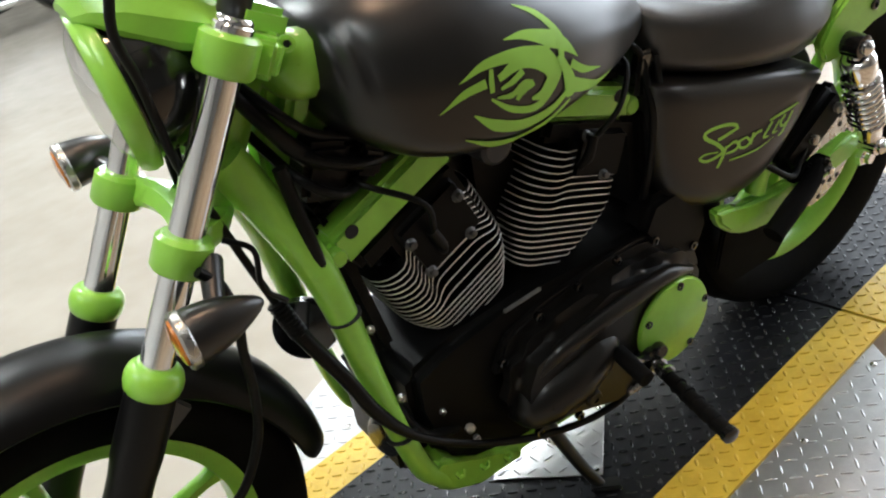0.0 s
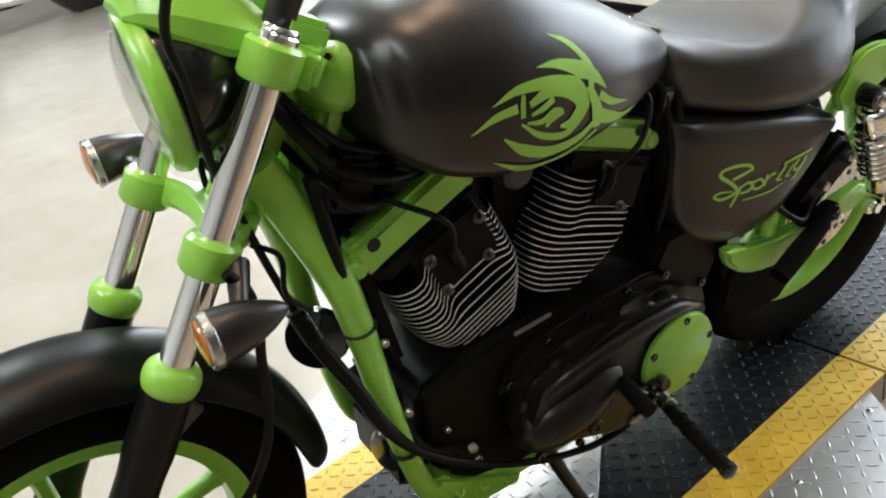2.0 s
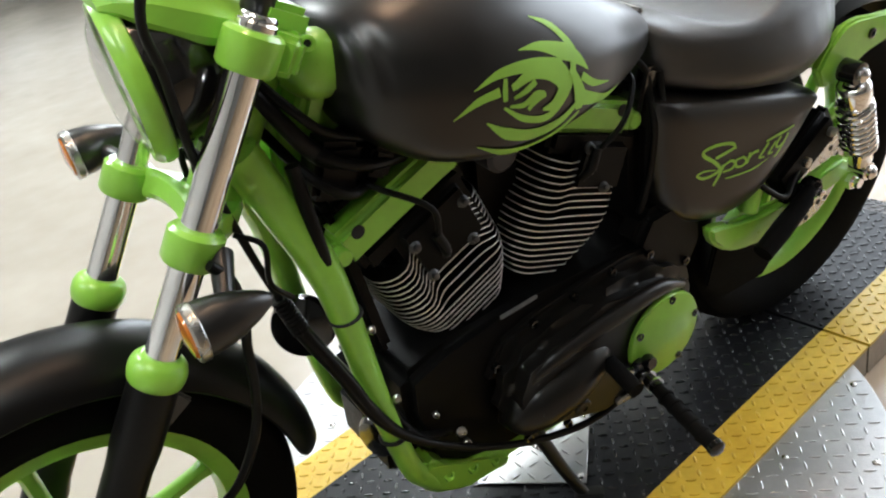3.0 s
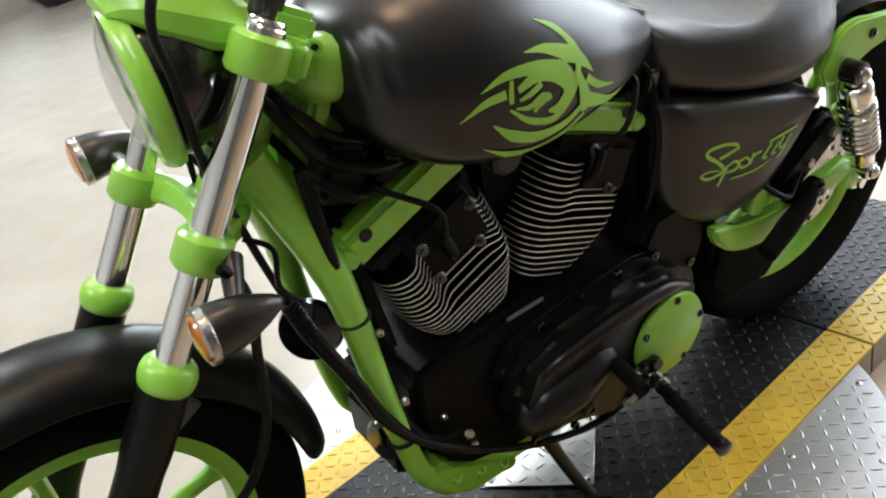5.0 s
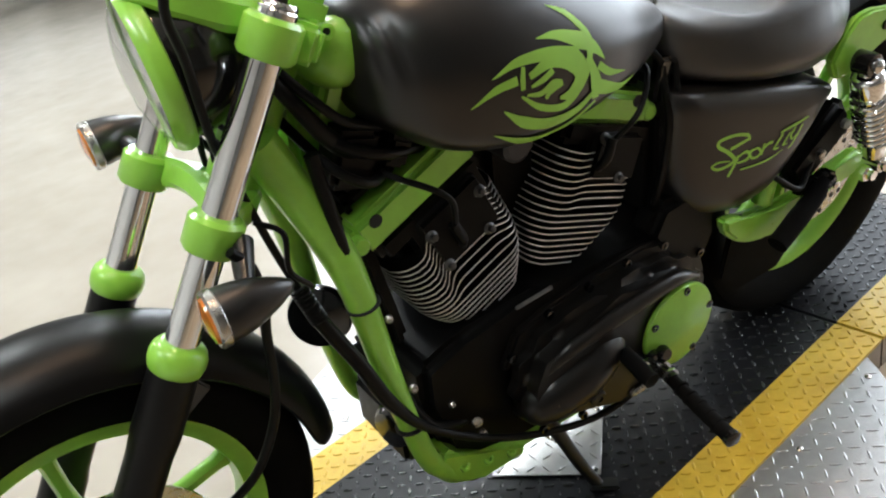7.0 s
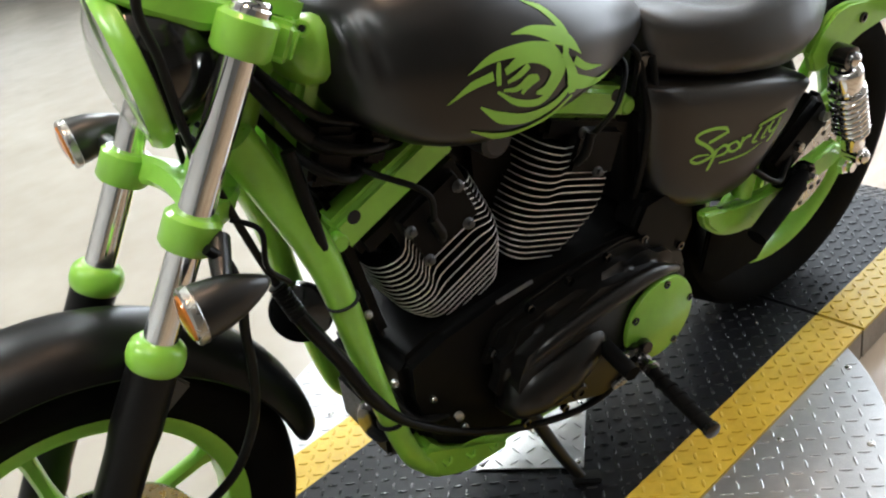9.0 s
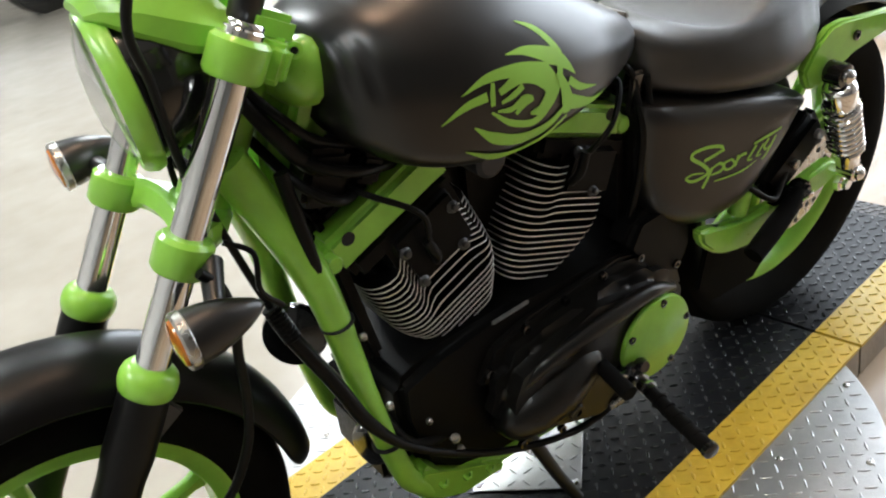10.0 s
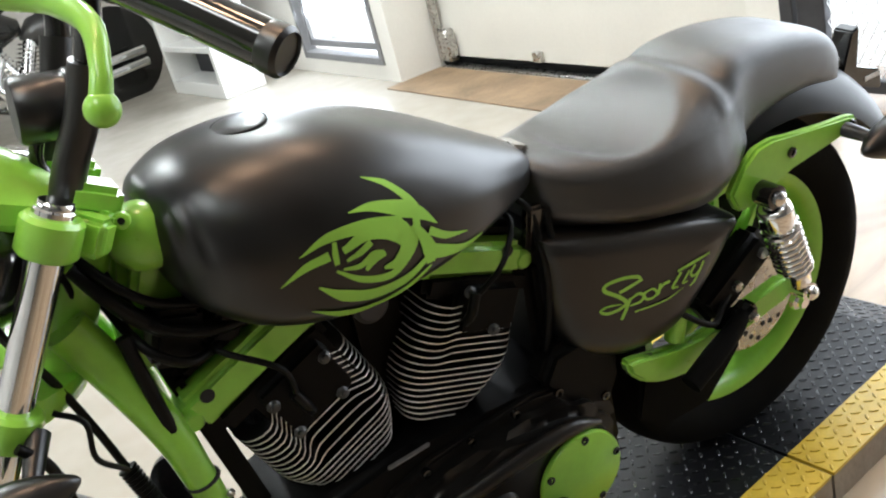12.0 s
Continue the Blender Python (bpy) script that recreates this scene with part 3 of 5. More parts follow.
for sgn in (-1, 1):
    turn = rot @ pose(0, 0, 0, 0, 0, 38 * sgn)
    blk = part("pinch_block", box((0.050, 0.034, 0.044), Matrix.Translation(on_fork(0.934, 0.086 * sgn, 0.040)) @ turn, 0.007, 3), M_GREEN, up)
    part("pinch_lug", box((0.030, 0.040, 0.018), Matrix.Translation(on_fork(0.948, 0.066 * sgn, 0.060)) @ turn, 0.006, 3), M_GREEN, blk)
    out = (turn.to_3x3() @ Vector((0.25, 1.0 * sgn, 0))).normalized()
    for dz, b_, yy in ((-0.012, 0.052, 0.097), (0.012, 0.074, 0.080)):
        c = on_fork(0.938, yy * sgn, b_) + FORK * dz
        bolt = part("pinch_bolt", lathe([(0.0095, -0.006), (0.0095, 0.003), (0.0065, 0.0045), (0.0050, 0.0045), (0.0046, 0.001)], c, out, 18), M_GREEN, blk)
        part("bolt_socket", lathe([(0.0044, 0.0012), (0.0044, 0.0016)], c, out, 6), M_GAP, bolt)
for sgn in (-1, 1):
    part("bar_clamp", box((0.060, 0.050, 0.034), Matrix.Translation(on_fork(0.962, 0.052 * sgn, 0.045)) @ rot, 0.008, 2), M_GREEN, up)
# steering head and ignition cover
part("steering_head", lathe([(0.034, -0.10), (0.037, -0.09), (0.034, -0.07), (0.034, 0.07), (0.037, 0.085), (0.034, 0.09)], on_fork(0.83, 0, 0.062), FORK, 28), M_GREEN, bike)
cover = part("ignition_cover", lathe([(0.026, -0.045), (0.034, -0.035), (0.0405, -0.01), (0.0415, 0.004), (0.038, 0.018), (0.027, 0.030), (0.010, 0.034)], (0.454, -0.042, 0.868), (0.25, -1, 0.12), 28), M_GREEN, bike, "rounded lime green ignition cover")
part("cover_stem", box((0.030, 0.030, 0.060), pose(0.440, -0.042, 0.826, 0, 25, 0), 0.008), M_GREEN, cover)

# -- headlight --
HL = Vector((0.266, 0.0, 0.902))
HD = Vector((-1, 0.14, -0.10)).normalized()
head = part("headlight", lathe([(0.020, -0.100), (0.050, -0.092), (0.070, -0.07), (0.082, -0.04), (0.086, 0.0), (0.083, 0.012)], HL, HD, 40), M_GLOSS, bike, "gloss black headlight bucket")
part("trim_ring", lathe([(0.087, -0.010), (0.092, -0.008), (0.0945, 0.001), (0.092, 0.009), (0.087, 0.015), (0.082, 0.014), (0.082, 0.004)], HL, HD, 48), M_GREEN, head, "lime green headlight ring")
part("reflector", lathe([(0.010, -0.058), (0.035, -0.05), (0.060, -0.028), (0.078, 0.010), (0.0785, 0.010), (0.061, -0.030), (0.035, -0.053), (0.010, -0.061)], HL, HD, 40), M_REFLECTOR, head, "chrome reflector bowl")
lens = part("lens", lathe([(0.0820, 0.008), (0.079, 0.014), (0.062, 0.025), (0.033, 0.033), (0.010, 0.035)], HL, HD, 40), M_LENS, head, "clear domed glass lens")
lens.visible_shadow = False
part("bulb_shield", lathe([(0.012, -0.03), (0.014, 0.0), (0.010, 0.008)], HL, HD, 16), M_CHROME, head)
# visor bracket over the headlight, reaching back to the clamp
b = bmesh.new()
loops = []
for x, zt, zb, hw in ((0.245, 1.002, 0.990, 0.030), (0.258, 1.018, 0.985, 0.046), (0.290, 1.034, 0.962, 0.064), (0.328, 1.022, 0.940, 0.076), (0.36, 1.000, 0.928, 0.078), (0.385, 0.972, 0.922, 0.068), (0.397, 0.955, 0.930, 0.058)):
    loops.append([(x, hw * py, zb + (zt - zb) * pz) for py, pz in ((-0.94, 0), (-1, 0.12), (-0.97, 0.42), (-0.74, 0.72), (-0.60, 0.84), (-0.3, 0.97), (0, 1), (0.3, 0.97), (0.60, 0.84), (0.74, 0.72), (0.97, 0.42), (1, 0.12), (0.94, 0))])
rings(b, loops)
part("headlight_visor", b, M_GREEN, bike, "glossy lime green headlight bracket", 24)


# -- turn signals --
def turn_signal(c, base, length, r, facing):
    c = Vector(c)
    f = Vector(facing).normalized()
    prof = [(0.004, -0.62), (0.14, -0.60), (0.32, -0.52), (0.55, -0.36), (0.78, -0.15), (0.93, 0.06), (1.0, 0.26), (1.0, 0.34)]
    root = part("turn_signal", lathe([(r * a, length * h) for a, h in prof], c, f, 28), M_SATIN, bike, "bullet shaped black turn signal")
    part("bezel", lathe([(r * 1.0, length * 0.34), (r * 1.06, length * 0.36), (r * 1.06, length * 0.46), (r * 0.98, length * 0.49), (r * 0.90, length * 0.46)], c, f, 28), M_STEEL, root)
    part("amber_lens", lathe([(r * 0.93, length * 0.44), (r * 0.80, length * 0.52), (r * 0.3, length * 0.56)], c, f, 28), M_AMBER, root)
    part("stem", sweep([base, Vector(base).lerp(c, 0.6), c], [0.014, 0.011, 0.010], 14, 3), M_SATIN, root)
    return root


turn_signal((0.236, -0.188, 0.707), (0.268, -0.120, 0.735), 0.086, 0.0305, (-1, 0.06, -0.03))
turn_signal((0.247, 0.205, 0.752), (0.262, 0.125, 0.742), 0.080, 0.031, (-1, 0.05, -0.06))
turn_signal((1.555, -0.205, 0.603), (1.535, -0.135, 0.617), 0.085, 0.033, (1, 0, 0))
turn_signal((1.555, 0.205, 0.603), (1.535, 0.135, 0.617), 0.085, 0.033, (1, 0, 0))


# -- fenders --
def fender(name, c, r, hw, a0, a1, drop, label, taper=0.35, steps=44):
    b = bmesh.new()
    loops = []
    for k in range(steps + 1):
        f = k / steps
        a = radians(a0 + (a1 - a0) * f)
        e = min(f, 1 - f)
        w = hw * (1 if e > 0.09 else math.sqrt(max(0.0, 1 - ((0.09 - e) / 0.09) ** 2)) * (1 - taper) + taper)
        sec = []
        for q in range(-8, 9):
            s = q / 8
            ang = s * radians(80)
            sec.append((w * math.sin(ang) / math.sin(radians(80)), r - drop * (w / hw) * (1 - math.cos(ang)) / (1 - math.cos(radians(80)))))
        sec += [(y * 0.95, rr - 0.004) for y, rr in reversed(sec)]
        loops.append([c + Vector((rr * math.cos(a), y, rr * math.sin(a))) for y, rr in sec])
    rings(b, loops)
    return part(name, b, M_FENDER, bike, label)


fender("front_fender", FA, 0.347, 0.072, 1, 138, 0.045, "satin black front fender with a flared tail", 0.3)
fender("rear_fender", Vector((1.44, 0, 0.33)), 0.398, 0.100, 112, 20, 0.078, "satin black rear fender", 0.8)
for sgn in (-1, 1):
    b = prism([(0.10, 0.47), (0.20, 0.53), (0.185, 0.555), (0.16, 0.55), (0.09, 0.50)], 0.066 * sgn, 0.074 * sgn, 0.003)
    part("fender_bracket", b, M_SATIN, bike)


# -- tank --
def superloop(x, z0, z1, hw, zw=0.42, e_top=2.3, e_bot=3.2, n=40):
    out = []
    zc = z0 + (z1 - z0) * zw
    for k in range(n):
        a = 2 * math.pi * k / n
        ca, sa = math.cos(a), math.sin(a)
        e = e_top if sa >= 0 else e_bot
        h = (z1 - zc) if sa >= 0 else (zc - z0)
        out.append((x, hw * math.copysign(abs(ca) ** (2 / e), ca), zc + h * math.copysign(abs(sa) ** (2 / e), sa)))
    return out


def smooth_rows(rows, m=5):
    """Fill in between section rows with a smooth curve through all their numbers."""
    out = []
    rows = [np.array(r, float) for r in rows]
    ext = [2 * rows[0] - rows[1]] + rows + [2 * rows[-1] - rows[-2]]
    for a, b_, c, d in zip(ext, ext[1:], ext[2:], ext[3:]):
        for k in range(m):
            u = k / m
            out.append(0.5 * (2 * b_ + (c - a) * u + (2 * a - 5 * b_ + 4 * c - d) * u * u + (3 * b_ - a - 3 * c + d) * u ** 3))
    return out + [rows[-1]]


TANK = [(0.456, 0.825, 0.886, 0.044), (0.463, 0.800, 0.903, 0.078), (0.482, 0.772, 0.920, 0.114), (0.53, 0.737, 0.936, 0.148), (0.60, 0.714, 0.939, 0.167),
        (0.68, 0.706, 0.927, 0.169), (0.76, 0.708, 0.900, 0.159), (0.84, 0.714, 0.860, 0.137), (0.91, 0.720, 0.816, 0.105), (0.965, 0.724, 0.780, 0.070), (0.985, 0.735, 0.765, 0.048)]
b = bmesh.new()
rings(b, [superloop(x, z0, z1, hw, 0.36, 2.25, 5.5, 72) for x, z0, z1, hw in smooth_rows(TANK, 9)])
for v in b.verts:
    # two soft creases pressed into the shoulders by the steering head
    x, y, z = v.co
    gate = math.exp(-((z - 0.875) / 0.032) ** 2) * min(1.0, max(0.0, (abs(y) - 0.04) / 0.03))
    v.co.y -= math.copysign(gate * (0.006 * math.exp(-((x - 0.482) / 0.0045) ** 2) + 0.006 * math.exp(-((x - 0.500) / 0.0050) ** 2)), y)
tank = part("fuel_tank", b, M_SATIN, bike, "satin black peanut fuel tank", 60)
cap = part("fuel_cap", lathe([(0.033, -0.006), (0.033, 0.0003), (0.031, 0.0012), (0.010, 0.0018)], (0.611, 0.0, 0.9380), (0.03, 0, 1), 40), M_SATIN, tank, "flush satin black fuel cap")
part("cap_rim", lathe([(0.0335, -0.006), (0.0352, -0.004), (0.0352, 0.0002), (0.0335, 0.0004)], (0.611, 0.0, 0.9380), (0.03, 0, 1), 40), M_GAP, cap)
part("tank_rear_tab", box((0.03, 0.05, 0.008), pose(0.99, 0, 0.762, 0, 25, 0), 0.003), M_STEEL, tank)

# -- seat --
SEAT = [(0.968, 0.66, 0.764, 0.052), (0.985, 0.648, 0.758, 0.082), (1.03, 0.634, 0.747, 0.112), (1.10, 0.612, 0.746, 0.140), (1.18, 0.592, 0.757, 0.153), (1.235, 0.578, 0.769, 0.151), (1.28, 0.578, 0.780, 0.140),
        (1.32, 0.600, 0.789, 0.122), (1.36, 0.640, 0.796, 0.108), (1.42, 0.660, 0.797, 0.100), (1.51, 0.664, 0.783, 0.091), (1.58, 0.648, 0.756, 0.080), (1.622, 0.636, 0.712, 0.064), (1.640, 0.64, 0.68, 0.04)]
b = bmesh.new()
rings(b, [superloop(x, z0, z1, hw, 0.55, 2.7 + 2.0 * min(1.0, max(0.0, (x - 1.27) / 0.08)), 3.6, 64) for x, z0, z1, hw in smooth_rows(SEAT, 7)])
for v in b.verts:
    x, y, z = v.co
    if z > 0.70:
        # the rider's dish, the rolled edge behind it, and the flat passenger pad
        rad = math.hypot((x - 1.15) / 0.112, y / 0.128)
        v.co.z -= 0.015 * max(0.0, 1 - rad ** 5) + 0.006 * math.exp(-((x - 1.16) / 0.06) ** 2) * max(0.0, 1 - (y / 0.12) ** 2)
        v.co.z += 0.006 * math.exp(-((x - 1.272) / 0.016) ** 2) * max(0.0, 1 - (y / 0.15) ** 2)
        v.co.z -= 0.004 * math.exp(-((x - 1.305) / 0.014) ** 2)
    elif x < 1.34:
        v.co.y *= 1 + 0.10 * math.exp(-((z - 0.655) / 0.030) ** 2)
seat = part("seat", b, M_SEAT, bike, "two-up black vinyl seat", 60)

# -- side cover --
COVER = [(0.948, 0.655), (1.05, 0.635), (1.18, 0.600), (1.292, 0.560), (1.285, 0.535), (1.240, 0.475), (1.175, 0.412), (1.11, 0.394), (1.045, 0.402), (0.985, 0.435), (0.950, 0.50)]
ring = spline([(x, 0, z) for x, z in COVER] + [(COVER[0][0], 0, COVER[0][1])], 5)[:-1]
mid = Vector((1.10, 0, 0.535))
b = bmesh.new()
loops = []
for f, y in ((1.0, 0.10), (1.0, -0.085), (0.995, -0.098), (0.975, -0.110), (0.94, -0.119), (0.88, -0.126), (0.75, -0.133), (0.55, -0.138), (0.3, -0.1405), (0.08, -0.141)):
    loops.append([(mid.x + (p.x - mid.x) * f, y - (0.10 * (p.x - 1.05) * f if y < 0 else 0), mid.z + (p.z - mid.z) * f) for p in ring])
rings(b, loops)
side_cover = part("side_cover", b, M_SATIN, bike, "satin black side cover", 70)

# -- frame --
for sgn in (-1, 1):
    part("down_tube", sweep([(0.338, 0.045 * sgn, 0.80), (0.362, 0.055 * sgn, 0.735), (0.393, 0.075 * sgn, 0.64), (0.405, 0.090 * sgn, 0.57), (0.424, 0.100 * sgn, 0.41), (0.450, 0.108 * sgn, 0.265), (0.474, 0.105 * sgn, 0.215), (0.512, 0.098 * sgn, 0.172), (0.60, 0.09 * sgn, 0.158), (0.80, 0.09 * sgn, 0.150), (0.98, 0.09 * sgn, 0.15)], [0.027, 0.026, 0.0235, 0.0195, 0.0170, 0.0165, 0.0165, 0.0170, 0.0175, 0.018], 18, 6), M_GREEN, bike, "lime green frame tube")
    b = prism([(1.275, 0.600), (1.292, 0.566), (1.318, 0.560), (1.34, 0.578), (1.41, 0.600), (1.548, 0.604), (1.566, 0.612), (1.568, 0.628), (1.55, 0.635), (1.45, 0.645), (1.37, 0.662), (1.335, 0.660), (1.30, 0.635)], 0.128 * sgn, 0.146 * sgn, 0.005)
    strut = part("fender_strut", b, M_GREEN, bike, "lime green fender strut")
    for x, z in ((1.408, 0.625), (1.552, 0.619)):
        part("strut_bolt", lathe([(0.009, 0), (0.009, 0.005), (0.005, 0.006), (0.0045, 0.003)], (x, 0.145 * sgn, z), (0, sgn, 0), 14), M_GLOSS, strut)
    b = prism([(1.050, 0.398), (1.056, 0.370), (1.082, 0.342), (1.120, 0.320), (1.165, 0.308), (1.205, 0.310), (1.30, 0.330), (1.40, 0.335), (1.425, 0.345), (1.43, 0.372), (1.405, 0.388), (1.34, 0.372), (1.26, 0.358), (1.18, 0.356), (1.12, 0.368), (1.085, 0.392)], 0.112 * sgn, 0.138 * sgn, 0.007, 3)
    arm = part("swingarm", b, M_GREEN, bike, "lime green box swingarm")
    part("axle_nut", lathe([(0.018, 0), (0.018, 0.010), (0.011, 0.011), (0.011, 0.022)], (1.425, 0.142 * sgn, 0.335), (0, sgn, 0), 6), M_CHROME, arm)
part("rear_pulley", lathe([(0.03, 0.0), (0.155, 0.0), (0.165, 0.004), (0.165, 0.024), (0.155, 0.026), (0.03, 0.026)], (1.425, 0.076, 0.335), (0, 1, 0), 48), M_ENGINE, bike, "black rear drive pulley")
part("frame_post", sweep([(1.190, -0.112, 0.50), (1.180, -0.118, 0.44), (1.166, -0.118, 0.375)], 0.017, 14), M_GREEN, bike)
b = prism([(0.455, 0.235), (0.470, 0.205), (0.495, 0.165), (0.54, 0.142), (0.625, 0.140), (0.635, 0.165), (0.58, 0.185), (0.535, 0.195), (0.505, 0.225), (0.485, 0.250)], -0.118, -0.062, 0.010, 3)
cross = part("front_cross_member", b, M_GREEN, bike, "lime green lower frame casting with bolts")
part("cross_tube", sweep([(0.54, -0.07, 0.165), (0.54, 0.10, 0.165)], 0.018, 14, 1), M_GREEN, cross)
for k in range(5):
    part("casting_bolt", lathe([(0.0095, 0), (0.0095, 0.010), (0.005, 0.011), (0.0045, 0.006)], (0.508 + 0.022 * k, -0.112 + 0.010 * (k % 2), 0.196 - 0.008 * k), (0.1, -0.8, 0.7), 6), M_GREEN, cross)
part("gusset", prism([(0.392, 0.79), (0.415, 0.865), (0.47, 0.85), (0.492, 0.78), (0.45, 0.70), (0.405, 0.68), (0.385, 0.71)], -0.024, 0.024, 0.010, 3), M_GREEN, bike)

# -- engine --
CRANK = Vector((0.70, 0, 0.25))
engine = part("crankcase", prism([(0.495, 0.215), (0.468, 0.33), (0.470, 0.40), (0.545, 0.425), (0.70, 0.43), (0.86, 0.42), (0.98, 0.42), (1.05, 0.36), (1.06, 0.20), (1.0, 0.15), (0.58, 0.15)], -0.10, 0.10, 0.016, 3), M_ENGINE, bike, "black twin cylinder engine case")


def cylinder(sgn, label):
    """One cylinder of the engine, leaning by half the angle between the two: fins with bright machined edges, head and rocker box."""
    ax = Vector((0.383 * sgn, 0, 0.924))
    u = Vector((0.924, 0, -0.383 * sgn))

    def at(s, a, y):
        return CRANK + ax * s + u * a + Vector((0, y, 0))

    def outline(hu, hv, rc, n=5):
        pts = []
        for cx, cy, a0 in ((1, 1, 0), (-1, 1, 90), (-1, -1, 180), (1, -1, 270)):
            for k in range(n + 1):
                a = radians(a0 + 90 * k / n)
                pts.append((cx * (hu - rc) + rc * math.cos(a), cy * (hv - rc) + rc * math.sin(a)))
        return pts

    def plate(b, s, hu, hv, rc, th, hump=0.0, mid=0.0):
        pts = outline(hu, hv, rc)
        dense = []
        for p, q in zip(pts, pts[1:] + pts[:1]):
            m = max(1, int(math.hypot(q[0] - p[0], q[1] - p[1]) / 0.009))
            dense += [(p[0] + (q[0] - p[0]) * k / m, p[1] + (q[1] - p[1]) * k / m) for k in range(m)]
        lift = lambda a, y: hump * (0.5 + 0.5 * math.tanh((a + 0.040) / 0.009)) * (1 if y < -0.02 else 0) * (0.5 - 0.5 * math.tanh((a - 0.070) / 0.016))
        loops = []
        for side, f in ((-0.5, 1.0), (0.5, 1.0), (0.5, 0.78), (-0.5, 0.78)):
            loops.append([at(s + lift(a, y) + th * side, mid + a * f, y * f) for a, y in dense])
        rings(b, loops, closed=True)

    core = lathe([(0.060, 0.14), (0.060, 0.40)], CRANK, ax, 32)
    root = part("cylinder", core, M_ENGINE, bike, label)
    count = 18
    for k in range(count):
        s = 0.190 + 0.0105 * k
        hump = 0.0 if k < 7 else min(0.030, 0.0085 * (k - 6))
        g = min(1.0, k / 9)
        hv, rc, mid = 0.072 + 0.014 * g, 0.026 + 0.016 * g, 0.0
        hu = 0.056 + 0.040 * math.sin(0.5 * math.pi * g)
        if sgn > 0:
            hump = 0.0 if k < 9 else min(0.006, 0.003 * (k - 8))
            hu, mid = 0.050 + 0.042 * math.sin(0.5 * math.pi * g), -0.026 + 0.020 * g
            hu, mid = hu - 0.0018 * max(0, k - 9), mid + 0.0014 * max(0, k - 9)
        b = bmesh.new()
        plate(b, s, hu, hv, rc, 0.0032, hump, mid)
        part("cooling_fin", b, M_ENGINE, root)
        b = bmesh.new()
        plate(b, s, hu + 0.0006, hv + 0.0006, rc, 0.0019, hump, mid)
        part("fin_edge", b, M_FIN, root, "bright machined fin edge")
    rot = Matrix((u, (0, 1, 0), ax)).transposed().to_4x4()
    # the flat head face between the fins, then the rocker box on the head
    face, wide, low, high = (0.015, 0.124, 0.322, 0.432) if sgn < 0 else (0.012, 0.112, 0.322, 0.412)
    boss = part("head_boss", box((wide, 0.190, high - low), Matrix.Translation(at((low + high) / 2, face, 0.0)) @ rot, 0.014, 3), M_ENGINE, root, "flat black cylinder head face")
    part("head_deck", box((0.180, 0.165, 0.040), Matrix.Translation(at(high - 0.012, -0.004, 0.0)) @ rot, 0.010, 2), M_ENGINE, boss)
    for da, ds in (((-0.031, 0.338), (0.043, 0.335), (0.058, 0.398), (-0.030, 0.398)) if sgn < 0 else ((0.024, 0.336), (-0.028, 0.396))):
        part("head_bolt", lathe([(0.0090, 0), (0.0090, 0.003), (0.0066, 0.005), (0.0050, 0.006), (0.0050, 0.011), (0.003, 0.012)], at(ds, da, -0.094), (0, -1, 0.25), 14), M_BOLT, boss)
    ra, rw, rs, rh = (-0.008, 0.200, 0.458, 0.056) if sgn < 0 else (-0.026, 0.186, 0.436, 0.050)
    rock = part("rocker_box", box((rw, 0.165, rh), Matrix.Translation(at(rs, ra, 0.0)) @ rot, 0.010, 3), M_GREEN, root, "lime green rocker box")
    part("rocker_lid", box((rw - 0.03, 0.13, 0.026), Matrix.Translation(at(rs + rh / 2 + 0.011, ra + 0.01, 0.01)) @ rot, 0.009, 3), M_ENGINE, rock, "black rocker lid")
    end_a = ra + sgn * rw / 2
    part("rocker_ear", lathe([(0.013, -0.03), (0.0145, -0.02), (0.0145, 0.028), (0.011, 0.033), (0.006, 0.034)], at(rs - 0.002, end_a, -0.052), (0, -1, 0), 20), M_GREEN, rock)
    part("rocker_hole", lathe([(0.0095, 0), (0.0095, 0.001)], at(rs + 0.014, end_a - sgn * 0.034, -0.0830), (0, -1, 0), 16), M_GAP, rock)
    # plug lead from under the tank to the head
    end = at(0.372, 0.000 if sgn < 0 else -0.030, -0.110)
    top = at(0.500, -0.020 if sgn < 0 else 0.02, -0.092)
    lead = part("plug_lead", sweep([top + Vector((-0.02, 0.03, 0.01)), top, at(0.445, 0.012 if sgn < 0 else 0.002, -0.116), end + ax * 0.02], 0.0042, 10, 6), M_CABLE, root, "black spark plug lead")
    part("plug_boot", sweep([end + ax * 0.03, end, at(0.352, 0.0 if sgn < 0 else -0.03, -0.098)], [0.0070, 0.0075, 0.006], 12, 3), M_CABLE, lead)
    return root


cylinder(-1, "front cylinder with black fins and machined edges")
cylinder(1, "rear cylinder with black fins and machined edges")
part("intake_manifold", lathe([(0.026, -0.05), (0.026, 0.05), (0.02, 0.055)], (0.690, -0.02, 0.662), (0, -1, 0), 24), M_DARK, bike, "dull metal intake between the cylinders")
part("carburettor", box((0.07, 0.10, 0.07), pose(0.712, 0.04, 0.655), 0.015, 3), M_ENGINE, bike)
# added black block that fills the dark gap between the cylinders
part("dark_filler", box((0.11, 0.09, 0.24), pose(0.712, 0.02, 0.545), 0.02, 2), M_ENGINE, bike)
part("air_cleaner", lathe([(0.10, 0), (0.115, 0.012), (0.115, 0.05), (0.09, 0.062), (0.02, 0.066)], (0.715, 0.085, 0.595), (0, 1, 0), 40), M_ENGINE, bike, "black round air cleaner")
part("pushrod_cover", sweep([(0.675, 0.07, 0.38), (0.60, 0.075, 0.60)], 0.016, 14, 1), M_ENGINE, bike)

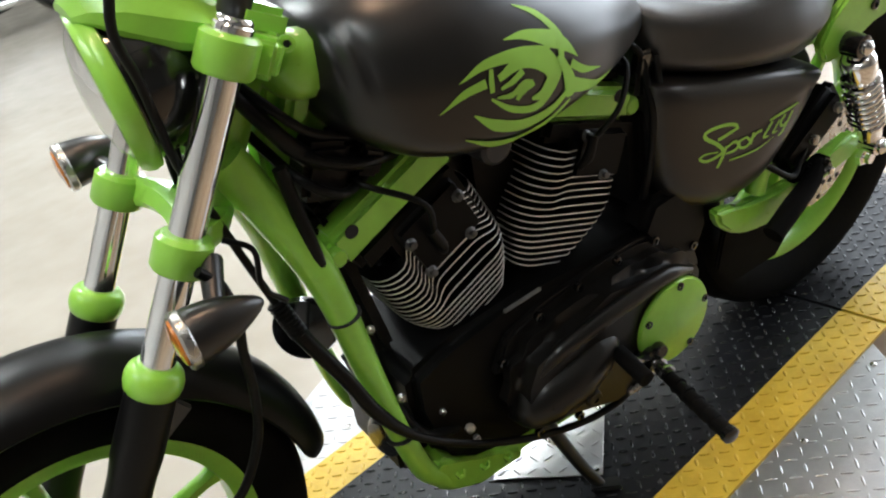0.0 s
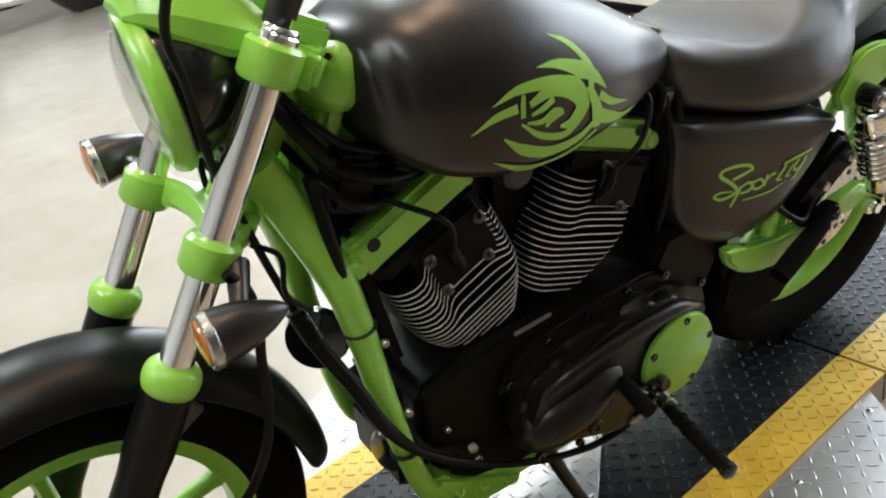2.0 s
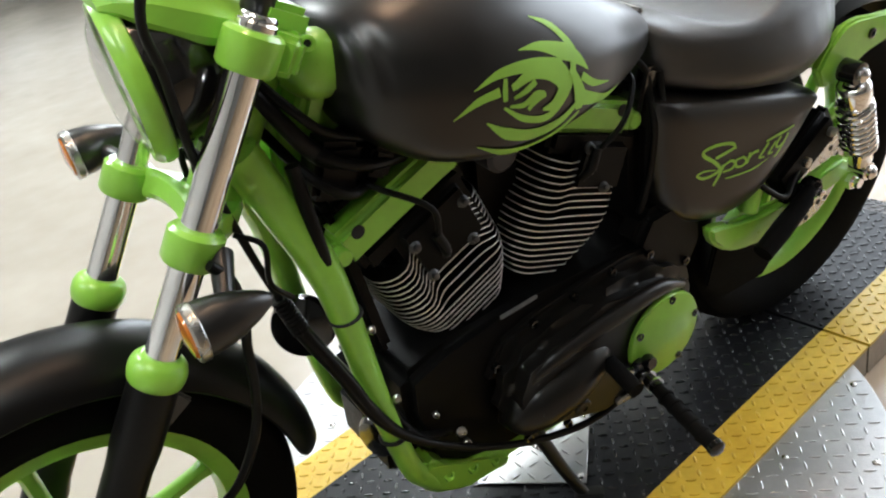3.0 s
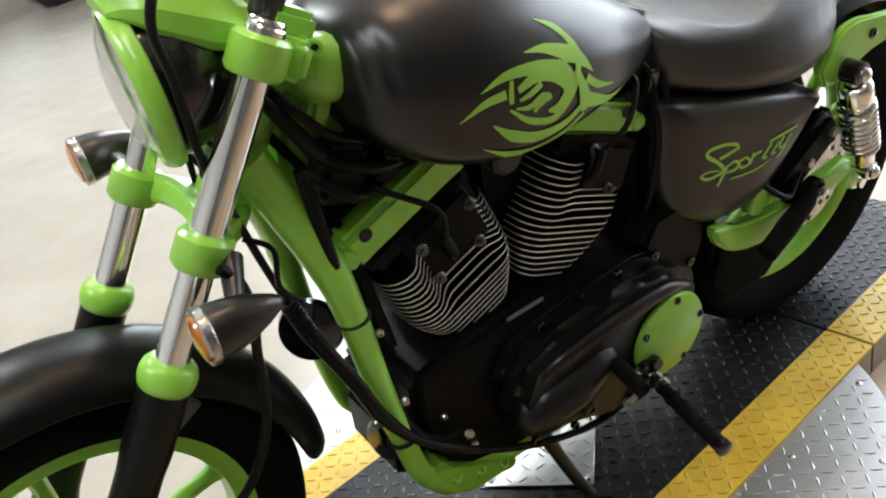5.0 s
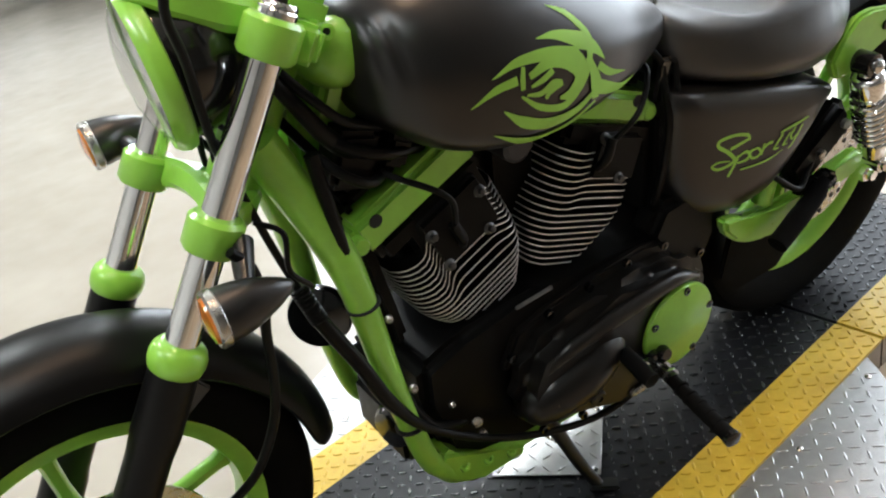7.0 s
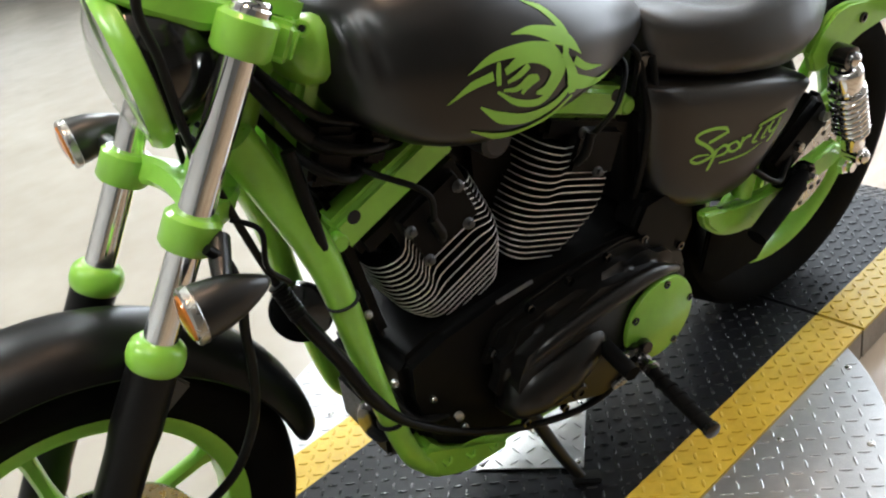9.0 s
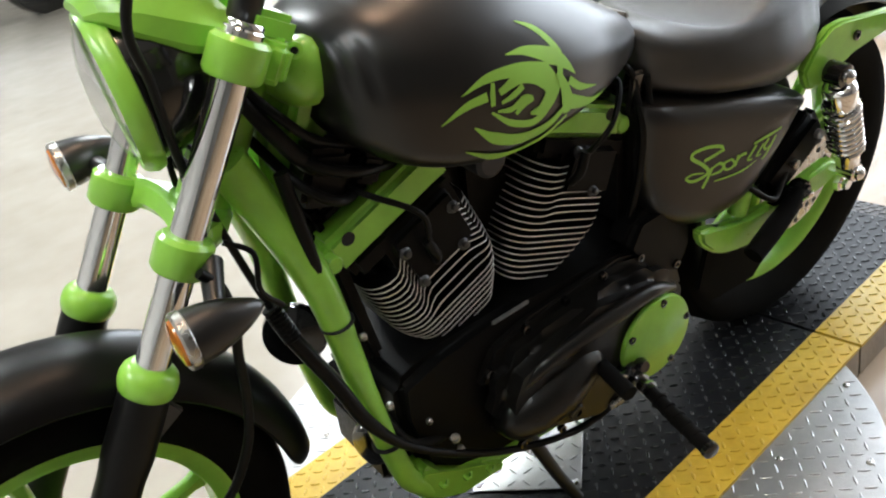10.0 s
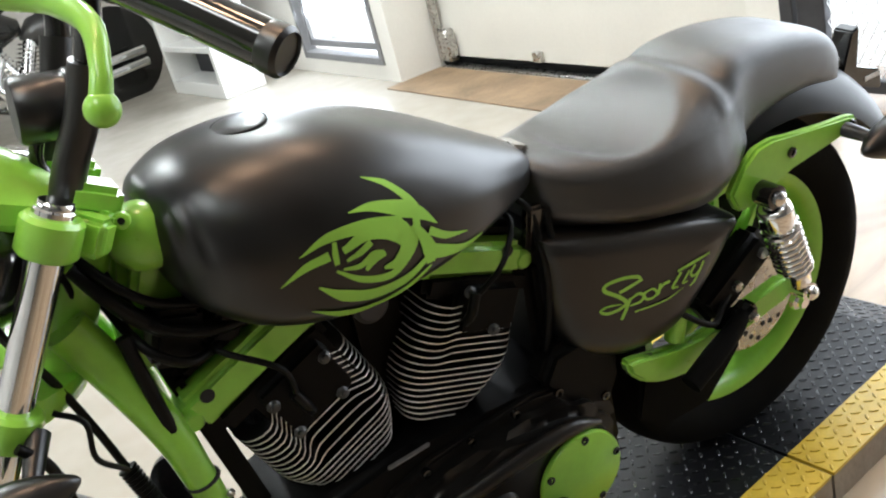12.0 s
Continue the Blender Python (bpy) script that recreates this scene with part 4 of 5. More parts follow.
# primary case
PRIM = [(0.600, 0.262), (0.606, 0.315), (0.632, 0.366), (0.69, 0.385), (0.80, 0.393), (0.887, 0.398), (0.955, 0.380), (1.005, 0.335), (1.026, 0.272), (1.018, 0.205), (0.975, 0.165), (0.905, 0.158), (0.80, 0.172), (0.70, 0.184), (0.63, 0.208)]
primary = part("primary_cover", prism(PRIM, -0.085, -0.154, 0.026, 6), M_CASE, bike, "satin black primary cover", 50)
part("stator_bulge", sweep([(0.612, -0.125, 0.250), (0.63, -0.132, 0.254), (0.665, -0.136, 0.262), (0.72, -0.138, 0.273), (0.77, -0.136, 0.286), (0.80, -0.135, 0.294), (0.825, -0.135, 0.30)], [0.008, 0.032, 0.044, 0.046, 0.038, 0.026, 0.004], 24, 5), M_CASE, primary, "", 60)
derby = part("derby_cover", lathe([(0.0775, 0.0), (0.0775, 0.004), (0.0755, 0.0075), (0.068, 0.0095), (0.004, 0.0125)], (0.921, -0.157, 0.269), (0, -1, 0.0), 56), M_GREEN, primary, "round lime green derby cover")
for k in range(5):
    a = radians(9 + 72 * k)
    part("derby_bolt", lathe([(0.0068, -0.001), (0.0068, 0.0028), (0.0040, 0.0030), (0.0034, 0.0008)], (0.921 + 0.067 * math.cos(a), -0.1658, 0.269 + 0.067 * math.sin(a)), (0, -1, 0), 12), M_GLOSS, derby)
# the raised spine, the bolted flange along the top and the shift shaft boss
part("cover_spine", sweep([(0.645, -0.146, 0.318), (0.69, -0.153, 0.346), (0.76, -0.156, 0.358), (0.85, -0.156, 0.364), (0.925, -0.154, 0.360), (0.975, -0.148, 0.335)], [0.006, 0.013, 0.015, 0.015, 0.013, 0.006], 16, 6), M_CASE, primary)
part("cover_flange", prism([(0.600, 0.33), (0.632, 0.385), (0.70, 0.403), (0.80, 0.411), (0.89, 0.415), (0.968, 0.396), (1.024, 0.343), (1.040, 0.29), (0.95, 0.30), (0.80, 0.34), (0.66, 0.31)], -0.088, -0.112, 0.005, 2), M_CASE, primary)
part("shift_shaft_boss", lathe([(0.026, 0.0), (0.026, 0.012), (0.020, 0.020), (0.013, 0.022), (0.013, 0.034)], (0.850, -0.150, 0.222), (0, -1, 0), 24), M_CASE, primary)
part("inspection_plug", lathe([(0.015, 0.0), (0.015, 0.004), (0.012, 0.007), (0.006, 0.007), (0.006, 0.004)], (0.742, -0.160, 0.222), (0, -1, 0), 20), M_CASE, primary)
part("clutch_cable_ferrule", sweep([(0.82, -0.155, 0.175), (0.845, -0.158, 0.182), (0.872, -0.158, 0.195)], [0.006, 0.0085, 0.0085], 12, 3), M_STEEL, primary)
for x, z in ((0.616, 0.352), (0.69, 0.394), (0.77, 0.402), (0.85, 0.406), (0.93, 0.401), (0.64, 0.215), (0.72, 0.192), (1.016, 0.345)):
    part("case_bolt", lathe([(0.0075, 0), (0.0075, 0.008), (0.004, 0.0085), (0.0035, 0.005)], (x, -0.112 if z > 0.33 else -0.146, z), (0, -1, 0), 12), M_GLOSS, primary)
part("sprocket_cover", prism([(0.90, 0.42), (0.93, 0.47), (1.0, 0.475), (1.055, 0.44), (1.06, 0.37), (1.03, 0.31), (0.95, 0.35)], -0.06, -0.115, 0.014, 3), M_ENGINE, bike, "black sprocket cover")
part("timing_strip", box((0.070, 0.006, 0.007), pose(0.676, -0.101, 0.425, 0, -2, 0), 0.002), M_STRIP, engine, "bare metal strip on the engine case")
part("oil_filter", lathe([(0.034, 0), (0.038, 0.006), (0.038, 0.075), (0.030, 0.085), (0.01, 0.088)], (0.515, -0.02, 0.265), (-1, -0.25, 0.05), 28), M_GLOSS, bike, "gloss black oil filter")
part("front_motor_mount", prism([(0.44, 0.21), (0.44, 0.30), (0.50, 0.33), (0.53, 0.22)], -0.07, 0.07, 0.008), M_ENGINE, bike)
part("voltage_regulator", box((0.03, 0.08, 0.10), pose(0.455, 0.0, 0.36, 0, -12, 0), 0.012), M_ENGINE, bike)
part("horn", lathe([(0.02, 0.0), (0.042, 0.006), (0.047, 0.018), (0.044, 0.028), (0.02, 0.034)], (0.405, 0.040, 0.470), (-0.6, -0.75, 0.25), 32), M_GLOSS, bike, "round gloss black horn")
# ignition coil, wiring block and hoses under the tank
part("electrical_panel", box((0.028, 0.13, 0.27), pose(0.452, 0.01, 0.555, 0, -10, 0), 0.010, 2), M_ENGINE, bike, "black electrical panel behind the frame tubes")
part("ignition_coil", box((0.085, 0.06, 0.060), pose(0.492, -0.020, 0.725, 0, 30, 0), 0.010, 3), M_ENGINE, bike)
part("coil_cap", box((0.035, 0.03, 0.04), pose(0.505, -0.060, 0.728, 0, 30, 0), 0.006, 2), M_CABLE, bike)
part("wiring_block", box((0.06, 0.05, 0.075), pose(0.445, -0.05, 0.740, 0, 20, 0), 0.008, 2), M_CABLE, bike)
part("tank_bracket", box((0.030, 0.020, 0.070), pose(0.955, -0.075, 0.665, 0, 12, 0), 0.005), M_GLOSS, bike)
part("vent_tube", sweep([(0.930, -0.060, 0.725), (0.950, -0.078, 0.700), (0.958, -0.084, 0.65), (0.950, -0.085, 0.58)], 0.0050, 10), M_CABLE, bike)
part("battery_box", box((0.12, 0.17, 0.18), pose(0.985, 0.0, 0.53), 0.012, 2), M_ENGINE, bike)
part("fuel_hose", sweep([(0.955, -0.07, 0.70), (0.952, -0.098, 0.62), (0.950, -0.095, 0.54), (0.94, -0.085, 0.46)], 0.0065, 10), M_CABLE, bike)
part("breather_hose", sweep([(0.975, -0.085, 0.69), (0.97, -0.105, 0.60), (0.985, -0.105, 0.48), (0.99, -0.10, 0.40)], 0.005, 10), M_CABLE, bike)

# controls at the feet
peg = part("foot_peg", sweep([(0.853, -0.215, 0.226), (0.841, -0.28, 0.224), (0.829, -0.352, 0.222)], [0.0105, 0.0125, 0.0125], 18, 4), M_RUBBER, bike, "black rubber foot peg")
part("peg_hinge", sweep([(0.866, -0.150, 0.230), (0.860, -0.178, 0.228), (0.853, -0.216, 0.226)], [0.015, 0.0105, 0.0135], 16, 4), M_GLOSS, peg, "chromed peg hinge")
for k in range(5):
    f = 0.15 + 0.16 * k
    part("peg_rib", lathe([(0.0120, -0.003), (0.0138, -0.002), (0.0138, 0.002), (0.0120, 0.003)], (0.853 - 0.024 * f, -0.215 - 0.137 * f, 0.226 - 0.004 * f), (-0.17, -1, -0.03), 18), M_RUBBER, peg)
for yy in (-0.186, -0.206):
    part("hinge_ring", lathe([(0.0110, -0.002), (0.0150, -0.002), (0.0150, 0.002), (0.0110, 0.002)], (0.860 + 0.18 * (yy + 0.186), yy, 0.227), (-0.17, -1, 0), 20), M_CHROME, peg)
part("peg_end", lathe([(0.0142, -0.003), (0.0142, 0.005), (0.010, 0.008)], (0.829, -0.351, 0.222), (-0.16, -1, -0.02), 18), M_GLOSS, peg)
shift = part("shift_lever", sweep([(0.845, -0.172, 0.245), (0.82, -0.185, 0.262), (0.795, -0.19, 0.283)], 0.0075, 12), M_GLOSS, bike, "black shift lever")
part("toe_peg", sweep([(0.795, -0.165, 0.286), (0.788, -0.232, 0.278)], [0.0135, 0.0135], 16, 1), M_RUBBER, shift, "black rubber toe peg")
for k in range(3):
    part("linkage_knuckle", lathe([(0.012, 0), (0.014, 0.006), (0.010, 0.016)], (0.842 + 0.014 * k, -0.155 - 0.008 * k, 0.238 + 0.005 * k), (0, -1, 0.2), 14), M_GLOSS, shift)
stand = part("side_stand", sweep([(0.680, -0.100, 0.175), (0.694, -0.112, 0.145), (0.715, -0.138, 0.080), (0.736, -0.165, 0.028)], [0.014, 0.012, 0.011, 0.010], 14), M_SATIN, bike, "black side stand on the deck")
part("stand_foot", box((0.05, 0.028, 0.010), pose(0.742, -0.172, 0.0285, -7, 0, -35), 0.003), M_SATIN, stand)
b = bmesh.new()
sp = [Vector((0.670 + 0.004 * math.cos(k * 1.3) + 0.0016 * k * 0.6, -0.102 - 0.0007 * k, 0.150 - 0.0011 * k + 0.004 * math.sin(k * 1.3))) for k in range(50)]
sweep(sp, 0.0015, 6, 1, b)
part("return_spring", b, M_STEEL, stand)

# -- rear suspension and brake --
for sgn in (-1, 1):
    top, bot = Vector((1.330, 0.170 * sgn, 0.590)), Vector((1.414, 0.166 * sgn, 0.372))
    d = (bot - top).normalized()
    L = (bot - top).length
    shock = part("shock_absorber", lathe([(0.009, 0.0), (0.013, 0.02), (0.013, L - 0.02), (0.009, L)], top, d, 18), M_CHROME, bike, "chrome shock absorber with exposed spring")
    part("upper_cover", lathe([(0.020, 0.022), (0.026, 0.026), (0.0285, 0.034), (0.0285, 0.066), (0.026, 0.069)], top, d, 28), M_CHROME, shock)
    part("lower_sleeve", lathe([(0.027, L - 0.060), (0.023, L - 0.054), (0.020, L - 0.022), (0.014, L - 0.018)], top, d, 24), M_CHROME, shock)
    for e, rr in ((top, 0.020), (bot, 0.017)):
        eye = part("shock_eye", lathe([(rr * 0.5, -0.018), (rr, -0.016), (rr, 0.016), (rr * 0.5, 0.018)], e, (0, sgn, 0), 20), M_GLOSS if e is top else M_CHROME, shock)
        part("eye_bolt", lathe([(0.012, 0.016), (0.012, 0.024), (0.006, 0.029), (0.002, 0.030)], e, (0, sgn, 0), 14), M_CHROME, eye)
    u = d.orthogonal().normalized()
    v = d.cross(u)
    turns = 9
    coil = [top + d * (0.066 + (L - 0.125) * k / (turns * 12)) + 0.0275 * (math.cos(k * math.pi / 6) * u + math.sin(k * math.pi / 6) * v) for k in range(turns * 12 + 1)]
    part("coil_spring", sweep(coil, 0.0048, 8, 1), M_CHROME, shock, "chrome coil spring")
rear_peg = part("passenger_peg", sweep([(1.290, -0.150, 0.380), (1.262, -0.158, 0.366), (1.205, -0.166, 0.346), (1.146, -0.172, 0.322)], [0.011, 0.016, 0.0185, 0.0175], 18, 5), M_RUBBER, bike, "folded black rubber passenger peg")
part("peg_clevis", box((0.034, 0.036, 0.030), pose(1.298, -0.146, 0.376, 0, -22, 0), 0.007, 2), M_GLOSS, rear_peg)
part("peg_pin", lathe([(0.007, 0), (0.007, 0.006), (0.004, 0.008)], (1.300, -0.164, 0.372), (0, -1, 0), 14), M_CHROME, rear_peg)
caliper = part("rear_caliper", box((0.17, 0.05, 0.080), pose(1.305, -0.106, 0.428, 0, -32, 0), 0.016, 3), M_ENGINE, bike, "black rear brake caliper")
for dx in (-0.03, 0.03):
    part("caliper_bolt", lathe([(0.009, 0), (0.009, 0.008), (0.005, 0.01)], (1.325 + dx, -0.131, 0.44 + 0.6 * dx), (0, -1, 0), 12), M_STEEL, caliper)
part("brake_hose", sweep([(1.31, -0.115, 0.42), (1.26, -0.135, 0.40), (1.22, -0.148, 0.39), (1.16, -0.13, 0.44)], 0.0055, 10), M_CABLE, bike)
part("chain_adjuster", box((0.024, 0.03, 0.12), pose(1.245, -0.128, 0.338, 0, 42, 0), 0.006, 2), M_ENGINE, bike)
part("hose_clip", box((0.028, 0.020, 0.016), pose(1.285, -0.146, 0.375, 0, 15, 0), 0.004), M_CABLE, bike)
# black guard plate, enlarged to stand in for the shadow over the disc
part("belt_guard_and_shade", prism([(1.09, 0.24), (1.11, 0.325), (1.30, 0.318), (1.33, 0.265), (1.25, 0.185), (1.14, 0.19)], -0.094, -0.104, 0.004), M_RUBBER, bike)
# plate bracket behind the seat
brk = part("plate_bracket", prism([(1.715, 0.703), (1.735, 0.708), (1.728, 0.63), (1.80, 0.605), (1.806, 0.565), (1.715, 0.60), (1.69, 0.625)], -0.02, 0.02, 0.003), M_GLOSS, bike, "black number plate bracket")
part("bracket_arm", sweep([(1.66, 0, 0.63), (1.70, 0, 0.645), (1.72, 0, 0.66)], 0.012, 12), M_STEEL, brk)
part("bracket_slot", slab(1.755, 1.795, -0.0215, -0.0205, 0.596, 0.604), M_WALL, brk)

# -- handlebar --
bar = part("handlebar", sweep([(0.385, -0.055, 0.935), (0.418, -0.062, 0.985), (0.448, -0.072, 1.045), (0.470, -0.082, 1.11), (0.476, -0.12, 1.155), (0.472, -0.20, 1.178), (0.480, -0.262, 1.165), (0.497, -0.295, 1.149)], 0.0140, 16, 6), M_GLOSS, bike, "gloss black handlebar")
bar.location = (0.006, 0, 0.013)
part("handlebar_side", sweep([(0.385, 0.055, 0.935), (0.418, 0.062, 0.985), (0.448, 0.072, 1.045), (0.470, 0.082, 1.11), (0.476, 0.12, 1.155), (0.472, 0.20, 1.178), (0.480, 0.262, 1.165), (0.497, 0.295, 1.149)], 0.0140, 16, 6), M_GLOSS, bar)
for sgn in (-1, 1):
    part("riser", sweep([(0.385, 0.055 * sgn, 0.930), (0.406, 0.058 * sgn, 0.97), (0.433, 0.066 * sgn, 1.015), (0.455, 0.075 * sgn, 1.068)], 0.0185, 18, 5), M_SATIN, bar, "black handlebar riser")
GR = [Vector((0.478, -0.262, 1.165)), Vector((0.512, -0.32, 1.136)), Vector((0.549, -0.383, 1.104))]
for sgn in (-1, 1):
    pts = [Vector((p.x, -p.y * sgn, p.z)) for p in GR]
    g = part("grip", sweep(pts, [0.0205, 0.0205, 0.0205], 24, 4), M_GLOSS, bar, "gloss black hand grip")
    d = (pts[2] - pts[1]).normalized()
    part("grip_end", lathe([(0.0208, -0.012), (0.0215, -0.008), (0.0215, 0.003), (0.018, 0.007), (0.017, 0.004), (0.004, 0.004)], pts[2], d, 24), M_SATIN, g)
    part("switch_housing", sweep([pts[0] + (pts[0] - pts[1]) * 0.55, pts[0] + (pts[0] - pts[1]) * 0.05], [0.024, 0.022], 18, 1), M_GLOSS, bar)
lever = part("clutch_lever", sweep([(0.395, -0.235, 1.178), (0.418, -0.27, 1.168), (0.430, -0.33, 1.155), (0.421, -0.368, 1.132), (0.410, -0.380, 1.109)], [0.017, 0.012, 0.0095, 0.008, 0.009], 14, 6), M_GREEN, bar, "lime green clutch lever with ball end")
b = bmesh.new()
bmesh.ops.create_uvsphere(b, u_segments=20, v_segments=12, radius=0.0135)
bmesh.ops.translate(b, vec=(0.410, -0.380, 1.106), verts=b.verts)
part("lever_ball", b, M_GREEN, lever)
part("lever_perch", box((0.04, 0.035, 0.022), pose(0.425, -0.225, 1.182, 0, 15, 20), 0.006, 2), M_GREEN, lever)
gauge = part("speedometer", lathe([(0.034, 0.0), (0.037, 0.004), (0.037, 0.056), (0.034, 0.062), (0.030, 0.063)], (0.382, 0.0, 1.036), (1, 0, -0.18), 32), M_SATIN, bike, "black cylindrical gauge housing")
part("gauge_bezel", lathe([(0.0375, 0.055), (0.0395, 0.058), (0.0395, 0.064), (0.036, 0.066), (0.032, 0.064)], (0.382, 0.0, 1.036), (1, 0, -0.18), 32), M_SATIN, gauge)
part("gauge_bracket", sweep([(0.39, 0.0, 0.95), (0.385, 0.0, 0.98), (0.40, 0, 1.01)], 0.008, 10), M_GLOSS, gauge)

# -- cables --
part("throttle_cable", sweep([(0.40, -0.21, 1.18), (0.30, -0.18, 1.12), (0.258, -0.13, 1.015), (0.267, -0.11, 0.939), (0.279, -0.085, 0.837), (0.303, -0.06, 0.751), (0.322, -0.06, 0.669), (0.335, -0.075, 0.609)], 0.0052, 10), M_CABLE, bike, "black clutch cable from the lever")
sleeve = part("clutch_cable", sweep([(0.335, -0.075, 0.609), (0.346, -0.09, 0.565), (0.379, -0.112, 0.481), (0.404, -0.130, 0.409), (0.454, -0.132, 0.330), (0.544, -0.134, 0.250), (0.650, -0.134, 0.186), (0.746, -0.136, 0.152), (0.806, -0.140, 0.150), (0.835, -0.148, 0.168)], [0.0085, 0.0105, 0.0105, 0.0100, 0.0065, 0.0060, 0.0060, 0.0060, 0.0060, 0.0060], 12), M_CABLE, bike, "black clutch cable with a ribbed sleeve")
for k in range(9):
    f = k / 8
    part("sleeve_rib", lathe([(0.0102, -0.002), (0.0122, -0.001), (0.0122, 0.001), (0.0102, 0.002)], (0.335 + 0.011 * f, -0.075 + -0.015 * f, 0.609 + -0.044 * f), (0.230, -0.314, -0.921), 16), M_CABLE, sleeve)
part("brake_line", sweep([(0.246, -0.145, 0.745), (0.264, -0.146, 0.715), (0.270, -0.135, 0.66), (0.266, -0.125, 0.609), (0.262, -0.120, 0.541), (0.246, -0.120, 0.475), (0.207, -0.120, 0.413), (0.150, -0.115, 0.375)], 0.0062, 10), M_CABLE, bike, "black front brake hose")
part("wiring_loom", sweep([(0.395, 0.0, 0.845), (0.415, -0.07, 0.785), (0.47, -0.085, 0.745), (0.56, -0.05, 0.71)], 0.0075, 12), M_CABLE, bike, "black taped wiring loom")
part("loom_branch", sweep([(0.385, 0.0, 0.80), (0.405, -0.08, 0.755), (0.445, -0.095, 0.72), (0.50, -0.05, 0.70)], 0.0065, 12), M_CABLE, bike)
part("frame_hose", sweep([(0.388, -0.075, 0.775), (0.394, -0.088, 0.68), (0.403, -0.092, 0.576), (0.420, -0.098, 0.471), (0.440, -0.104, 0.375), (0.475, -0.108, 0.300), (0.54, -0.09, 0.26)], 0.0090, 12), M_CABLE, bike, "black rubber hose along the frame")
part("steering_stop_cable", sweep([(0.34, 0.03, 0.96), (0.30, 0.05, 0.88), (0.30, 0.055, 0.80), (0.33, 0.05, 0.74)], 0.0045, 8), M_CABLE, bike)
part("headlight_cable", sweep([(0.345, -0.01, 0.885), (0.36, -0.03, 0.84), (0.355, -0.02, 0.78), (0.37, -0.03, 0.74)], 0.0045, 8), M_CABLE, bike)
for dz, y0, y1 in ((0.0, -0.03, 0.045), (0.030, -0.035, 0.05), (0.058, -0.02, 0.05)):
    part("wire_clip", sweep([(0.312, y0, 0.792 + dz), (0.305, y1, 0.800 + dz)], 0.0035, 8, 1), M_CABLE, bike)
for yy in (0.0, 0.040):
    part("headlight_wire", sweep([(0.325, yy, 0.875), (0.310, yy + 0.004, 0.83), (0.302, yy, 0.78), (0.300, yy - 0.01, 0.735)], 0.0042, 8), M_CABLE, bike)
part("taped_cable", sweep([(0.367, -0.060, 0.870), (0.389, -0.072, 0.828), (0.414, -0.072, 0.786), (0.446, -0.066, 0.752), (0.50, -0.05, 0.735)], [0.008, 0.010, 0.011, 0.011, 0.008], 14, 6), M_CABLE, bike, "black taped cable")
part("loose_cable", sweep([(0.372, -0.050, 0.885), (0.402, -0.080, 0.840), (0.436, -0.078, 0.800), (0.49, -0.060, 0.765)], 0.0060, 10), M_CABLE, bike)
for (x, y, z), r in (((0.432, -0.108, 0.528), 0.0055), ((0.448, -0.112, 0.398), 0.0060), ((0.535, -0.125, 0.285), 0.0085), ((0.548, -0.118, 0.248), 0.0060), ((0.505, -0.112, 0.330), 0.0050)):
    part("case_screw", lathe([(r, 0), (r, 0.006), (r * 0.6, 0.008), (r * 0.5, 0.005)], (x, y, z), (-0.4, -1, 0.3), 12), M_STEEL, engine)
part("tappet_cover", lathe([(0.012, -0.05), (0.044, -0.04), (0.047, 0.0), (0.042, 0.010), (0.015, 0.014)], (0.575, -0.075, 0.330), (-0.35, -1, 0.12), 28), M_CASE, engine)

part("signal_wire", sweep([(0.29, -0.11, 0.745), (0.315, -0.125, 0.725), (0.31, -0.13, 0.68), (0.335, -0.12, 0.64)], 0.0035, 8), M_CABLE, bike)
for z, x, y in ((0.555, 0.408, -0.092), (0.33, 0.438, -0.105)):
    part("cable_tie", lathe([(0.022, -0.002), (0.0235, -0.001), (0.0235, 0.001), (0.022, 0.002)], (x, y, z), (0.12, -0.08, -1), 20), M_GAP, bike)


# -- vinyl on the tank and on the side cover --
from mathutils.bvhtree import BVHTree


def tree_of(ob):
    t = bmesh.new()
    t.from_mesh(ob.data)
    bvh = BVHTree.FromBMesh(t)
    t.free()
    return bvh


TANK_TREE, COVER_TREE = tree_of(tank), tree_of(side_cover)


def lay(tree, x, z, lift):
    hit = tree.ray_cast(Vector((x, -1, z)), Vector((0, 1, 0)))
    if hit[0] is None:
        return None
    n = hit[1] if hit[1].y < 0 else -hit[1]
    return hit[0] + n * lift


EMBLEM_SHIFT = Vector((-0.003, 0, 0.013))


def blade(pts, widths, lift, tree=None, steps=8):
    """A tapering vinyl stroke along pts (x, z), pressed on the curved panel."""
    line = spline([(x, 0, z) for x, z in pts], steps)
    if tree is None:
        tree, line = TANK_TREE, [q + EMBLEM_SHIFT for q in line]
    b = bmesh.new()
    rows = []
    for i, q in enumerate(line):
        d = (line[min(i + 1, len(line) - 1)] - line[max(i - 1, 0)]).normalized()
        side = Vector((-d.z, 0, d.x))
        f = i / (len(line) - 1) * (len(widths) - 1)
        k = min(int(f), len(widths) - 2)
        w = widths[k] + (widths[k + 1] - widths[k]) * (f - k)
        row = [lay(tree, *(q + side * (w * s / 2)).xz, lift) for s in (-1, -0.33, 0.33, 1)]
        rows.append([b.verts.new(p) for p in row] if all(row) else None)
    for a, c in zip(rows, rows[1:]):
        if a and c:
            for k in range(3):
                b.faces.new((a[k], a[k + 1], c[k + 1], c[k]))
    return b


